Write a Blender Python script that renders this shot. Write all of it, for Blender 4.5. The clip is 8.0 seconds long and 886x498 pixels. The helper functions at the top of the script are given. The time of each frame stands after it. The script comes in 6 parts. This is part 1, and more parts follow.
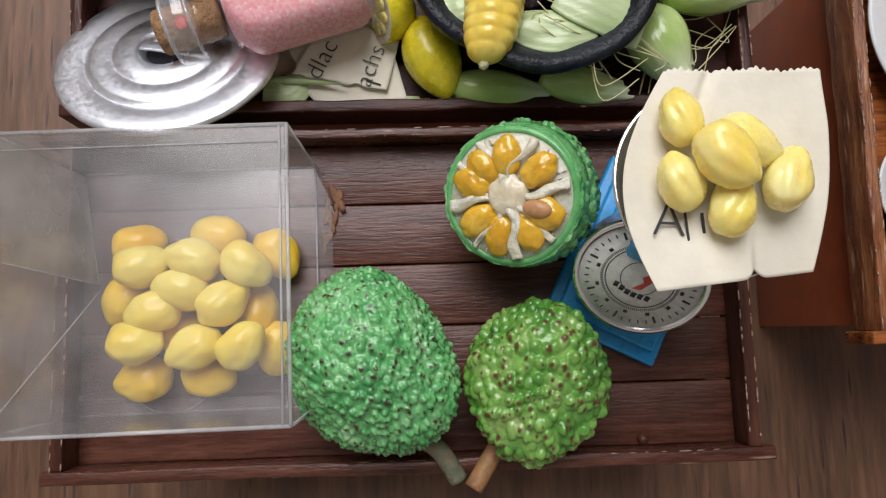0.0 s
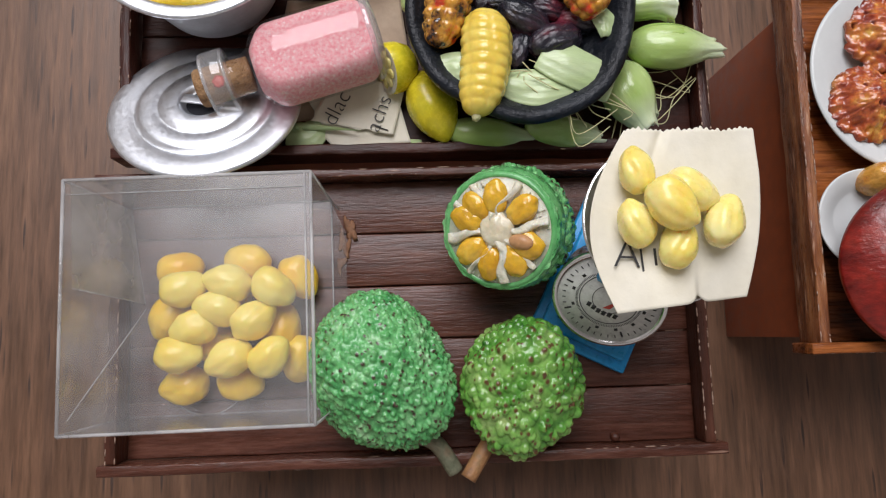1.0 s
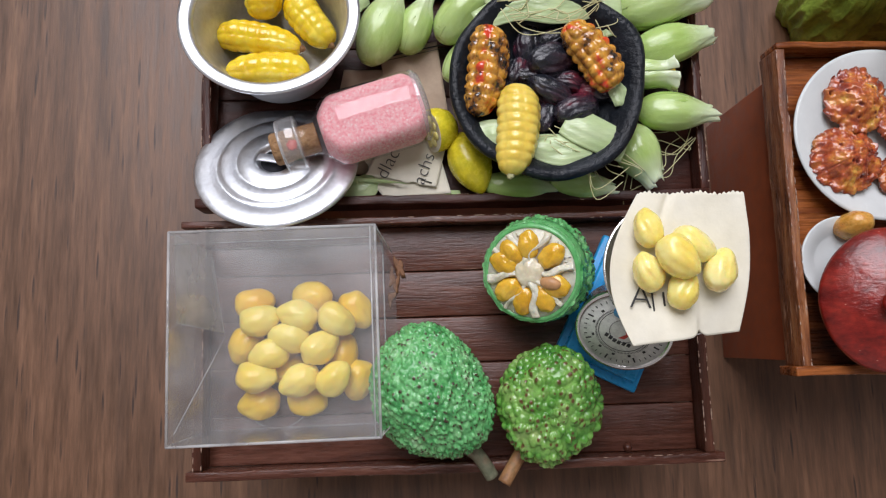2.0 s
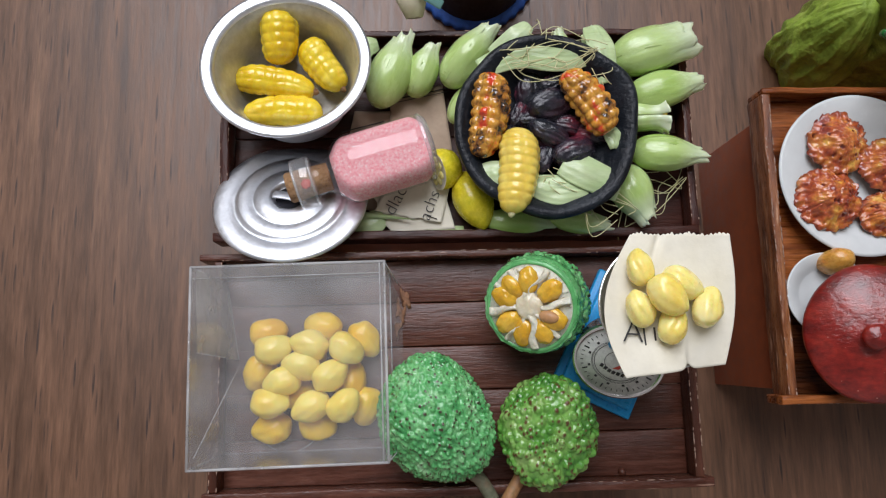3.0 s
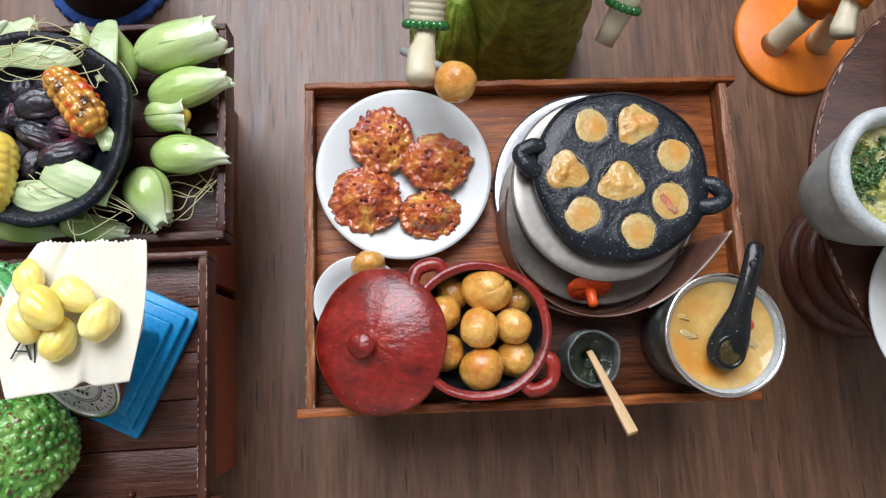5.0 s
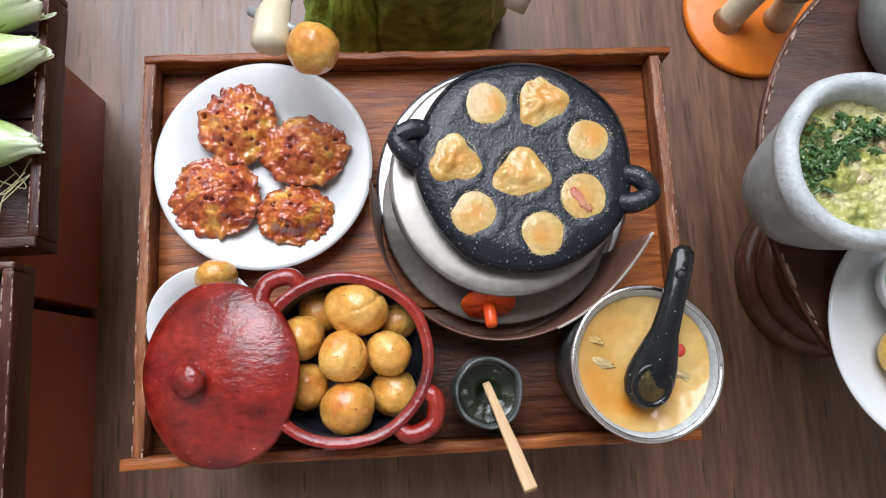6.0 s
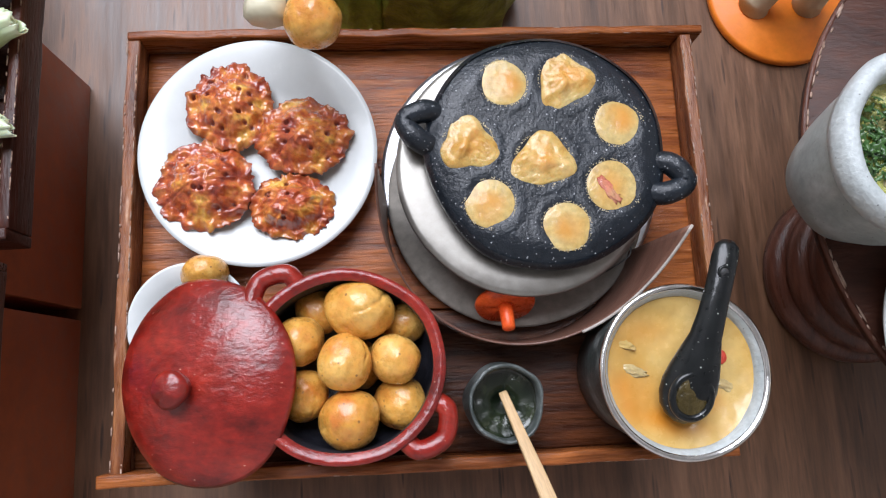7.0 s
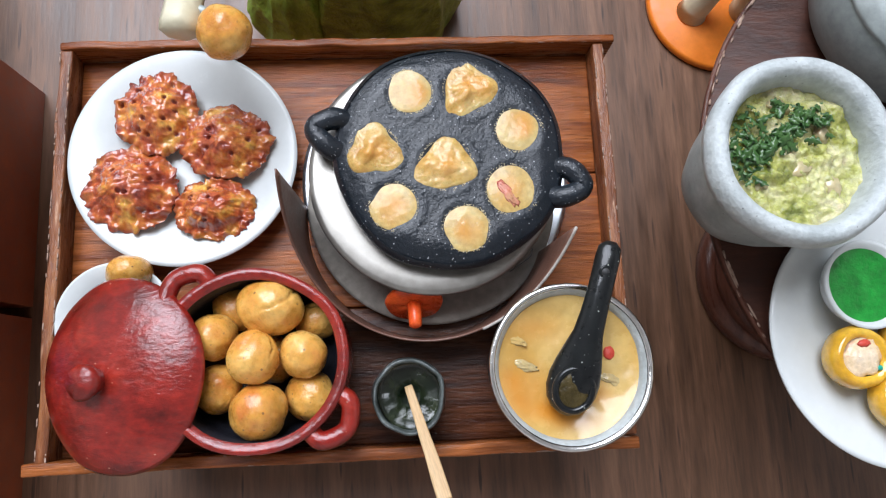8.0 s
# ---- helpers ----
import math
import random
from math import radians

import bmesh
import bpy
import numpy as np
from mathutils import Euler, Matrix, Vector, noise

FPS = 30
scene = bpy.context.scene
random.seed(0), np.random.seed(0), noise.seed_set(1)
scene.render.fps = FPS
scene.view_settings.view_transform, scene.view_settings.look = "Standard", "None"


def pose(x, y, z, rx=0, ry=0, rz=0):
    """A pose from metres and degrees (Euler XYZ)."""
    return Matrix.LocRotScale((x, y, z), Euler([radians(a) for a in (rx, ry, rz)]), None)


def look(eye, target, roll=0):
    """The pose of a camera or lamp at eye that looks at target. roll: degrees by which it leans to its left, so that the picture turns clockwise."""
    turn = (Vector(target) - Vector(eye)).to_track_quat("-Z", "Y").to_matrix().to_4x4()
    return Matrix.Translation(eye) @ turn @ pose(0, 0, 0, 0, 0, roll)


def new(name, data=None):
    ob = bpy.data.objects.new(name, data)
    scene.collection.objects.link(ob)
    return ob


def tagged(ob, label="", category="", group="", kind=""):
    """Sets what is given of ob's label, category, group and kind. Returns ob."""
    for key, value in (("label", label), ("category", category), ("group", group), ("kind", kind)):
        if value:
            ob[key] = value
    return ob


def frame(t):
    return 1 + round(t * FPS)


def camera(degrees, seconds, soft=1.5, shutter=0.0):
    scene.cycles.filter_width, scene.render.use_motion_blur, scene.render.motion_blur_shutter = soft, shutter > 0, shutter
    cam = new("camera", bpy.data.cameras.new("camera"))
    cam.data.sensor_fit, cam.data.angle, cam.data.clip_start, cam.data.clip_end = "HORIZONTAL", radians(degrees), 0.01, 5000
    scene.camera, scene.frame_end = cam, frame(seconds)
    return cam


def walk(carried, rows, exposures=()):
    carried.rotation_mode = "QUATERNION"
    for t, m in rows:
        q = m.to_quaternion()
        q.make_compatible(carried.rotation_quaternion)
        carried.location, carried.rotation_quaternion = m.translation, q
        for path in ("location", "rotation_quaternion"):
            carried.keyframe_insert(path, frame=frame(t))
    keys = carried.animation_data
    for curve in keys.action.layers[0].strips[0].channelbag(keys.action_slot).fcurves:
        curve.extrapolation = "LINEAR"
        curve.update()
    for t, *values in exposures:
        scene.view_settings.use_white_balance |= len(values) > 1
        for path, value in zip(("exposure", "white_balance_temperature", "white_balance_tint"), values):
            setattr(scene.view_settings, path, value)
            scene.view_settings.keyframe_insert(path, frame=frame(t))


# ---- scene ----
cam = camera(66.00, 8.0, soft=1.2)
CM = 0.01
# seconds; eye in centimetres; turn in degrees
PATH = [
    (0, -0.264, -2.837, 14.599, 6.913, -1.260, -1.496),
    (0.5, -0.206, -2.731, 15.320, 7.099, -1.165, -1.525),
    (1, -0.289, -2.687, 16.279, 7.226, -1.299, -1.588),
    (1.5, -0.698, -2.686, 17.380, 7.463, -1.417, -1.644),
    (2, -1.127, -2.345, 18.319, 7.946, -1.479, -1.574),
    (2.2, -1.241, -2.148, 18.894, 8.125, -1.773, -1.441),
    (3.5, -1.261, -2.024, 19.178, 9.743, -1.537, -1.137),
    (4, 0.769, -1.850, 19.098, 9.798, -1.738, -0.908),
    (4.5, 4.539, -2.025, 19.095, 10.308, -2.342, -1.661),
    (5, 8.765, -2.225, 18.680, 9.620, -2.539, -2.699),
    (5.2, 9.893, -2.109, 18.644, 9.355, -2.731, -3.138),
    (6.3, 11.033, -1.764, 15.290, 10.406, -3.376, -3.210),
    (6.5, 10.940, -1.677, 15.108, 10.364, -3.341, -3.136),
    (7, 10.892, -1.780, 15.044, 10.372, -3.374, -3.009),
    (7.5, 10.890, -1.922, 14.958, 10.505, -3.263, -2.901),
    (8, 12.359, -1.946, 15.613, 10.438, -2.905, -2.883),
]
walk(cam, [(t, pose(x * CM, y * CM, z * CM, rx, ry, rz)) for t, x, y, z, rx, ry, rz in PATH],
     [(0, -0.08, 6700, 12), (2, -0.02, 6450, 12), (3.5, -0.14, 6300, 10), (4.5, 0.0, 6200, 11), (5, 0.38, 6250, 9), (6.5, 0.54, 6150, 11), (8, 0.57, 6000, 8)])

# ---- world, window light, exposure ----
world = bpy.data.worlds.new("sky")
scene.world = world
world.use_nodes = True
wn = world.node_tree.nodes
sky = wn.new("ShaderNodeTexSky")
sky.sky_type, sky.sun_disc = "NISHITA", False
sky.sun_elevation, sky.sun_rotation = radians(40), radians(200)
world.node_tree.links.new(sky.outputs[0], wn["Background"].inputs[0])
wn["Background"].inputs[1].default_value = 0.10
lamp = bpy.data.lights.new("window_daylight", "AREA")
lamp.shape, lamp.size, lamp.size_y = "RECTANGLE", 1.0, 1.25
lamp.energy, lamp.color = 30.5, (0.962, 0.955, 1.0)
new("window_daylight", lamp).matrix_world = look((-0.18, 0.84, 1.30), (0.0, 0.0, 0.0))

# ---- small tools: everything below is modelled in centimetres ----


def V(*a):
    return Vector(a)


def finish(bm, smooth=True):
    me = bpy.data.meshes.new("mesh")
    bmesh.ops.scale(bm, vec=(CM, CM, CM), verts=bm.verts)
    bm.to_mesh(me)
    bm.free()
    if smooth:
        me.polygons.foreach_set("use_smooth", [True] * len(me.polygons))
    return me


def place(x, y, z, rx=0, ry=0, rz=0):
    return pose(x * CM, y * CM, z * CM, rx, ry, rz)


def part(name, bm, material, parent, label="", m=None, smooth=True):
    """One mesh object under a thing or under a part."""
    me = bm if isinstance(bm, bpy.types.Mesh) else finish(bm, smooth)
    if material and not me.materials:
        me.materials.append(material)
    ob = new(name, me)
    ob.parent = parent
    if m is not None:
        ob.matrix_local = m
    if label:
        ob["label"] = label
    return ob


def solo(name, bm, material, m, label, category, group="", kind="", smooth=True):
    """A thing that is one mesh."""
    me = bm if isinstance(bm, bpy.types.Mesh) else finish(bm, smooth)
    if material and not me.materials:
        me.materials.append(material)
    ob = new(name, me)
    ob.matrix_world = m
    return tagged(ob, label, category, group, kind)


def thing(name, m, label, category, group="", kind=""):
    ob = new(name)
    ob.empty_display_size = 0.01
    ob.matrix_world = m
    return tagged(ob, label, category, group, kind)


def axis_frame(at, normal, spin=0):
    """Pose whose z axis is the normal."""
    q = Vector(normal).to_track_quat("Z", "Y").to_matrix().to_4x4()
    return Matrix.Translation(Vector(at) * CM) @ q @ pose(0, 0, 0, 0, 0, spin)


def between(a, b, roll=0):
    """Pose at the middle of a and b whose x axis runs from a to b; z stays up."""
    a, b = Vector(a), Vector(b)
    x = (b - a).normalized()
    y = Vector((0, 0, 1)).cross(x).normalized()
    z = x.cross(y)
    r = Matrix((x, y, z)).transposed().to_4x4()
    return Matrix.Translation((a + b) / 2 * CM) @ r @ pose(0, 0, 0, roll, 0, 0)


def n3(p, f=1.0, s=0.0):
    return noise.noise(Vector(p) * f + Vector((s * 13.7, s * 7.1, s * 3.3)))


def box(x0, y0, z0, x1, y1, z1, bevel=0.02, seg=2, wear=0.0, cuts=0, seed=0):
    bm = bmesh.new()
    bmesh.ops.create_cube(bm, size=1)
    for v in bm.verts:
        v.co = V(x0 + (v.co.x + 0.5) * (x1 - x0), y0 + (v.co.y + 0.5) * (y1 - y0), z0 + (v.co.z + 0.5) * (z1 - z0))
    if cuts:
        long = max(range(3), key=lambda k: (x1 - x0, y1 - y0, z1 - z0)[k])
        edges = [e for e in bm.edges if abs((e.verts[0].co - e.verts[1].co)[long]) > 1e-6]
        bmesh.ops.subdivide_edges(bm, edges=edges, cuts=cuts, use_grid_fill=True)
    if bevel:
        sharp = [e for e in bm.edges if len(e.link_faces) == 2 and e.calc_face_angle(0) > 0.5]
        bmesh.ops.bevel(bm, geom=sharp, offset=bevel, segments=seg, affect="EDGES", profile=0.6)
    if wear:
        for v in bm.verts:
            v.co += Vector([n3(v.co, 1.7, seed + k) * wear for k in range(3)])
    return bm


def lathe(profile, n=48, cap0=True, cap1=True, wob=0.0, seed=0, squash=1.0):
    """Turn (radius, height) pairs round z."""
    bm = bmesh.new()
    rings = []
    for k, (r, z) in enumerate(profile):
        ring = []
        for i in range(n):
            a = 2 * math.pi * i / n
            d = 1 + wob * noise.noise(V(math.cos(a) * 1.6 + seed * 5, math.sin(a) * 1.6, z * 0.7 + seed))
            ring.append(bm.verts.new((r * d * math.cos(a), r * d * math.sin(a) * squash, z + wob * 0.5 * noise.noise(V(math.cos(a) * 2, math.sin(a) * 2, seed + 9)))))
        rings.append(ring)
    for a, b in zip(rings, rings[1:]):
        for i in range(n):
            bm.faces.new((a[i], a[(i + 1) % n], b[(i + 1) % n], b[i]))
    if cap0 and profile[0][0] > 1e-4:
        bm.faces.new(rings[0][::-1])
    if cap1 and profile[-1][0] > 1e-4:
        bm.faces.new(rings[-1])
    bmesh.ops.remove_doubles(bm, verts=bm.verts, dist=1e-4)
    bmesh.ops.recalc_face_normals(bm, faces=bm.faces)
    return bm


def tube(points, radii, n=10, closed=False, flat=1.0):
    """Sweep a round section along points."""
    bm = bmesh.new()
    pts = [Vector(p) for p in points]
    if not hasattr(radii, "__len__"):
        radii = [radii] * len(pts)
    rings = []
    up = Vector((0.13, 0.21, 0.97)).normalized()
    m = len(pts)
    for k, p in enumerate(pts):
        if closed:
            d = (pts[(k + 1) % m] - pts[k - 1]).normalized()
        else:
            d = (pts[min(k + 1, m - 1)] - pts[max(k - 1, 0)]).normalized()
        s = d.cross(up)
        s = s.normalized() if s.length > 1e-5 else d.orthogonal().normalized()
        t = s.cross(d).normalized()
        rings.append([bm.verts.new(p + (s * math.cos(2 * math.pi * i / n) + t * flat * math.sin(2 * math.pi * i / n)) * radii[k]) for i in range(n)])
    pairs = list(zip(rings, rings[1:])) + ([(rings[-1], rings[0])] if closed else [])
    for a, b in pairs:
        for i in range(n):
            bm.faces.new((a[i], a[(i + 1) % n], b[(i + 1) % n], b[i]))
    if not closed:
        bm.faces.new(rings[0][::-1])
        bm.faces.new(rings[-1])
    bmesh.ops.recalc_face_normals(bm, faces=bm.faces)
    return bm


def bez(pts, n=20):
    """A smooth line through a few points."""
    p = [Vector(q) for q in pts]
    out = []
    for i in range(len(p) - 1):
        p0, p1, p2, p3 = p[max(i - 1, 0)], p[i], p[i + 1], p[min(i + 2, len(p) - 1)]
        for k in range(n):
            t = k / n
            out.append(0.5 * ((2 * p1) + (p2 - p0) * t + (2 * p0 - 5 * p1 + 4 * p2 - p3) * t * t + (3 * p1 - p0 - 3 * p2 + p3) * t ** 3))
    out.append(p[-1])
    return out


def blob(rx, ry, rz, sub=4, amp=0.05, freq=1.5, seed=0, shape=None):
    bm = bmesh.new()
    bmesh.ops.create_icosphere(bm, subdivisions=sub, radius=1)
    for v in bm.verts:
        c = v.co.copy()
        d = 1 + amp * n3(c, freq, seed) + amp * 0.4 * n3(c, freq * 2.7, seed + 3)
        c = c * d
        if shape:
            c = shape(c)
        v.co = V(c.x * rx, c.y * ry, c.z * rz)
    return bm


def sheet(f, nu, nv, thick=0.02):
    """A surface f(u, v) with u, v in 0..1, given a thickness."""
    bm = bmesh.new()
    g = [[bm.verts.new(f(i / nu, j / nv)) for j in range(nv + 1)] for i in range(nu + 1)]
    for i in range(nu):
        for j in range(nv):
            bm.faces.new((g[i][j], g[i + 1][j], g[i + 1][j + 1], g[i][j + 1]))
    bmesh.ops.recalc_face_normals(bm, faces=bm.faces)
    if thick:
        bmesh.ops.solidify(bm, geom=bm.faces[:], thickness=thick)
        bmesh.ops.recalc_face_normals(bm, faces=bm.faces)
    return bm


def join(*bms):
    out = bmesh.new()
    for b in bms:
        me = bpy.data.meshes.new("tmp")
        b.to_mesh(me)
        b.free()
        out.from_mesh(me)
        bpy.data.meshes.remove(me)
    return out


def moved(bm, x=0, y=0, z=0, rx=0, ry=0, rz=0):
    bmesh.ops.transform(bm, matrix=pose(x, y, z, rx, ry, rz), verts=bm.verts)
    return bm


def letters(text, size):
    """Flat lettering in the built-in font, as a bmesh in centimetres."""
    cu = bpy.data.curves.new("lettering", "FONT")
    cu.body, cu.size, cu.extrude = text, size, 0.004
    cu.offset = -0.018 * size
    cu.align_x, cu.align_y = "CENTER", "CENTER"
    ob = new("lettering", cu)
    dg = bpy.context.evaluated_depsgraph_get()
    me = bpy.data.meshes.new_from_object(ob.evaluated_get(dg))
    bm = bmesh.new()
    bm.from_mesh(me)
    bpy.data.objects.remove(ob)
    bpy.data.curves.remove(cu)
    bpy.data.meshes.remove(me)
    return bm


# ---- materials ----


def material(name, cols, scale=1.0, rough=(0.4, 0.6), bump=0.3, depth=0.02, fine=12.0, stretch=(1, 1, 1), metal=0.0, coat=0.0, coat_rough=0.1,
             speck=None, speck_scale=10.0, speck_size=0.12, spec=0.5, sss=0.0, contrast=(0.3, 0.7), attr=None, attr_col=None, grime=0.25, trans=0.0, ior=1.45, wave=None):
    """Colours mixed by noise at two scales, relief and uneven gloss. Scales per centimetre, depth in centimetres."""
    mt = bpy.data.materials.new(name)
    mt.use_nodes = True
    nt = mt.node_tree
    N, L = nt.nodes, nt.links.new
    b = N["Principled BSDF"]
    tc, oi = N.new("ShaderNodeTexCoord"), N.new("ShaderNodeObjectInfo")
    mp = N.new("ShaderNodeMapping")
    mp.inputs["Scale"].default_value = [100 * s for s in stretch]
    sh = N.new("ShaderNodeVectorMath")
    sh.operation = "MULTIPLY_ADD"
    cmb = N.new("ShaderNodeCombineXYZ")
    for k in range(3):
        L(oi.outputs["Random"], cmb.inputs[k])
    L(tc.outputs["Object"], mp.inputs[0])
    L(cmb.outputs[0], sh.inputs[0])
    sh.inputs[1].default_value = (31, 17, 23)
    L(mp.outputs[0], sh.inputs[2])
    n1, n2, n4 = (N.new("ShaderNodeTexNoise") for _ in range(3))
    for n, s, d in ((n1, scale, 6), (n2, scale * 5.3, 5), (n4, fine, 6)):
        n.inputs["Scale"].default_value, n.inputs["Detail"].default_value = s, d
        n.inputs["Roughness"].default_value = 0.6
        L(sh.outputs[0], n.inputs["Vector"])
    ramp = N.new("ShaderNodeValToRGB")
    e = ramp.color_ramp.elements
    lo, hi = contrast
    for k, c in enumerate(cols):
        p = lo + (hi - lo) * k / max(len(cols) - 1, 1)
        el = e[k] if k < 2 else e.new(p)
        el.position, el.color = p, (*c, 1)
    src = n1.outputs[0]
    if wave:
        w = N.new("ShaderNodeTexWave")
        w.wave_type, w.bands_direction = "BANDS", wave[0]
        w.inputs["Scale"].default_value, w.inputs["Distortion"].default_value, w.inputs["Detail"].default_value, w.inputs["Detail Scale"].default_value = wave[1], wave[2], 4, 1.4
        L(sh.outputs[0], w.inputs["Vector"])
        mx0 = N.new("ShaderNodeMix")
        mx0.inputs[0].default_value = wave[3]
        L(n1.outputs[0], mx0.inputs[2])
        L(w.outputs["Fac"], mx0.inputs[3])
        src = mx0.outputs[0]
    L(src, ramp.inputs[0])
    col = ramp.outputs[0]
    mul = N.new("ShaderNodeMix")
    mul.data_type, mul.blend_type = "RGBA", "MULTIPLY"
    mul.inputs[0].default_value = 1.0
    r2 = N.new("ShaderNodeMapRange")
    r2.inputs[1].default_value, r2.inputs[2].default_value, r2.inputs[3].default_value, r2.inputs[4].default_value = 0.25, 0.75, 1 - grime, 1 + grime * 0.5
    L(n2.outputs[0], r2.inputs[0])
    L(col, mul.inputs[6])
    L(r2.outputs[0], mul.inputs[7])
    col = mul.outputs[2]
    if speck:
        vo = N.new("ShaderNodeTexVoronoi")
        vo.inputs["Scale"].default_value = speck_scale
        L(sh.outputs[0], vo.inputs["Vector"])
        st = N.new("ShaderNodeMapRange")
        st.inputs[1].default_value, st.inputs[2].default_value, st.inputs[3].default_value, st.inputs[4].default_value = speck_size * 0.6, speck_size, 1, 0
        L(vo.outputs["Distance"], st.inputs[0])
        gate = N.new("ShaderNodeMath")
        gate.operation = "MULTIPLY"
        g2 = N.new("ShaderNodeMapRange")
        g2.inputs[1].default_value, g2.inputs[2].default_value = 0.42, 0.6
        L(n2.outputs[0], g2.inputs[0])
        L(st.outputs[0], gate.inputs[0])
        L(g2.outputs[0], gate.inputs[1])
        m2 = N.new("ShaderNodeMix")
        m2.data_type = "RGBA"
        L(gate.outputs[0], m2.inputs[0])
        L(col, m2.inputs[6])
        m2.inputs[7].default_value = (*speck, 1)
        col = m2.outputs[2]
    if attr:
        at = N.new("ShaderNodeAttribute")
        at.attribute_name = attr
        m3 = N.new("ShaderNodeMix")
        m3.data_type = "RGBA"
        L(at.outputs["Fac"], m3.inputs[0])
        L(col, m3.inputs[6])
        m3.inputs[7].default_value = (*attr_col, 1)
        col = m3.outputs[2]
    L(col, b.inputs["Base Color"])
    rr = N.new("ShaderNodeMapRange")
    rr.inputs[1].default_value, rr.inputs[2].default_value, rr.inputs[3].default_value, rr.inputs[4].default_value = 0.3, 0.7, *rough
    L(n2.outputs[0], rr.inputs[0])
    L(rr.outputs[0], b.inputs["Roughness"])
    if bump:
        add = N.new("ShaderNodeMath")
        add.operation = "MULTIPLY_ADD"
        add.inputs[1].default_value = 0.5
        L(n4.outputs[0], add.inputs[0])
        L(n2.outputs[0], add.inputs[2])
        bp = N.new("ShaderNodeBump")
        bp.inputs["Strength"].default_value, bp.inputs["Distance"].default_value = bump, depth * CM
        L(add.outputs[0], bp.inputs["Height"])
        L(bp.outputs[0], b.inputs["Normal"])
        L(bp.outputs[0], b.inputs["Coat Normal"])
    b.inputs["Metallic"].default_value = metal
    b.inputs["Coat Weight"].default_value, b.inputs["Coat Roughness"].default_value = coat, coat_rough
    b.inputs["Specular IOR Level"].default_value = spec
    b.inputs["IOR"].default_value = ior
    b.inputs["Transmission Weight"].default_value = trans
    if sss:
        b.inputs["Subsurface Weight"].default_value = sss
        b.inputs["Subsurface Radius"].default_value = (0.003, 0.0015, 0.0008)
        b.inputs["Subsurface Scale"].default_value = 1.0
    return mt


def clear(name, tint, gloss_rough, haze, ior, graze=0.7):
    """Thin clear sheet: lets light through, glossy by Fresnel, a little haze."""
    mt = bpy.data.materials.new(name)
    mt.use_nodes = True
    nt = mt.node_tree
    N, L = nt.nodes, nt.links.new
    N.remove(N["Principled BSDF"])
    tr, gl, df, fr = N.new("ShaderNodeBsdfTransparent"), N.new("ShaderNodeBsdfGlossy"), N.new("ShaderNodeBsdfDiffuse"), N.new("ShaderNodeMapRange")
    tr.inputs[0].default_value = (*tint, 1)
    gl.inputs["Roughness"].default_value = gloss_rough
    df.inputs[0].default_value = (0.79, 0.79, 0.79, 1)
    f0 = ((ior - 1) / (ior + 1)) ** 2
    lw, pw = N.new("ShaderNodeLayerWeight"), N.new("ShaderNodeMath")
    lw.inputs[0].default_value = 0.5
    pw.operation, pw.inputs[1].default_value = "POWER", 3.5
    L(lw.outputs["Facing"], pw.inputs[0])
    L(pw.outputs[0], fr.inputs[0])
    fr.inputs[3].default_value, fr.inputs[4].default_value = f0, graze
    tc, ns, mr = N.new("ShaderNodeTexCoord"), N.new("ShaderNodeTexNoise"), N.new("ShaderNodeMapRange")
    ns.inputs["Scale"].default_value, ns.inputs["Detail"].default_value = 130, 6
    L(tc.outputs["Object"], ns.inputs["Vector"])
    mr.inputs[1].default_value, mr.inputs[2].default_value, mr.inputs[3].default_value, mr.inputs[4].default_value = 0.3, 0.75, haze * 0.5, haze * 1.7
    L(ns.outputs[0], mr.inputs[0])
    a, m = N.new("ShaderNodeMixShader"), N.new("ShaderNodeMixShader")
    L(mr.outputs[0], a.inputs[0])
    L(tr.outputs[0], a.inputs[1])
    L(df.outputs[0], a.inputs[2])
    L(fr.outputs[0], m.inputs[0])
    L(a.outputs[0], m.inputs[1])
    L(gl.outputs[0], m.inputs[2])
    L(m.outputs[0], N["Material Output"].inputs[0])
    return mt


M_TABLE = material("table_wood", [(0.063, 0.028, 0.0135), (0.121, 0.057, 0.027), (0.164, 0.079, 0.040), (0.208, 0.105, 0.054)], 1.1, (0.36, 0.52), 0.3, 0.012, 11, (1.5, 0.13, 1), contrast=(0.26, 0.74), grime=0.5, spec=0.75, wave=("X", 0.19, 9.0, 0.12), speck=(0.040, 0.018, 0.010), speck_scale=4.5, speck_size=0.30)
M_DARK = material("dark_tray_wood", [(0.020, 0.006, 0.004), (0.048, 0.014, 0.009), (0.080, 0.025, 0.015)], 1.3, (0.28, 0.5), 0.5, 0.03, 14, (0.3, 2.2, 2.2), coat=0.18, coat_rough=0.18, spec=0.25)
M_DARKY = material("dark_tray_wood_across", [(0.022, 0.006, 0.004), (0.058, 0.015, 0.009), (0.11, 0.033, 0.018)], 1.3, (0.25, 0.5), 0.5, 0.03, 14, (2.2, 0.3, 2.2), coat=0.2, coat_rough=0.18, spec=0.25)
M_MID = material("brown_tray_wood", [(0.046, 0.015, 0.009), (0.098, 0.034, 0.021), (0.150, 0.060, 0.040)], 1.5, (0.18, 0.38), 0.6, 0.018, 16, (0.25, 2.6, 2.6), coat=0.35, coat_rough=0.12, spec=0.25, speck=(0.30, 0.18, 0.13), speck_scale=1.6, speck_size=0.10, grime=0.4)
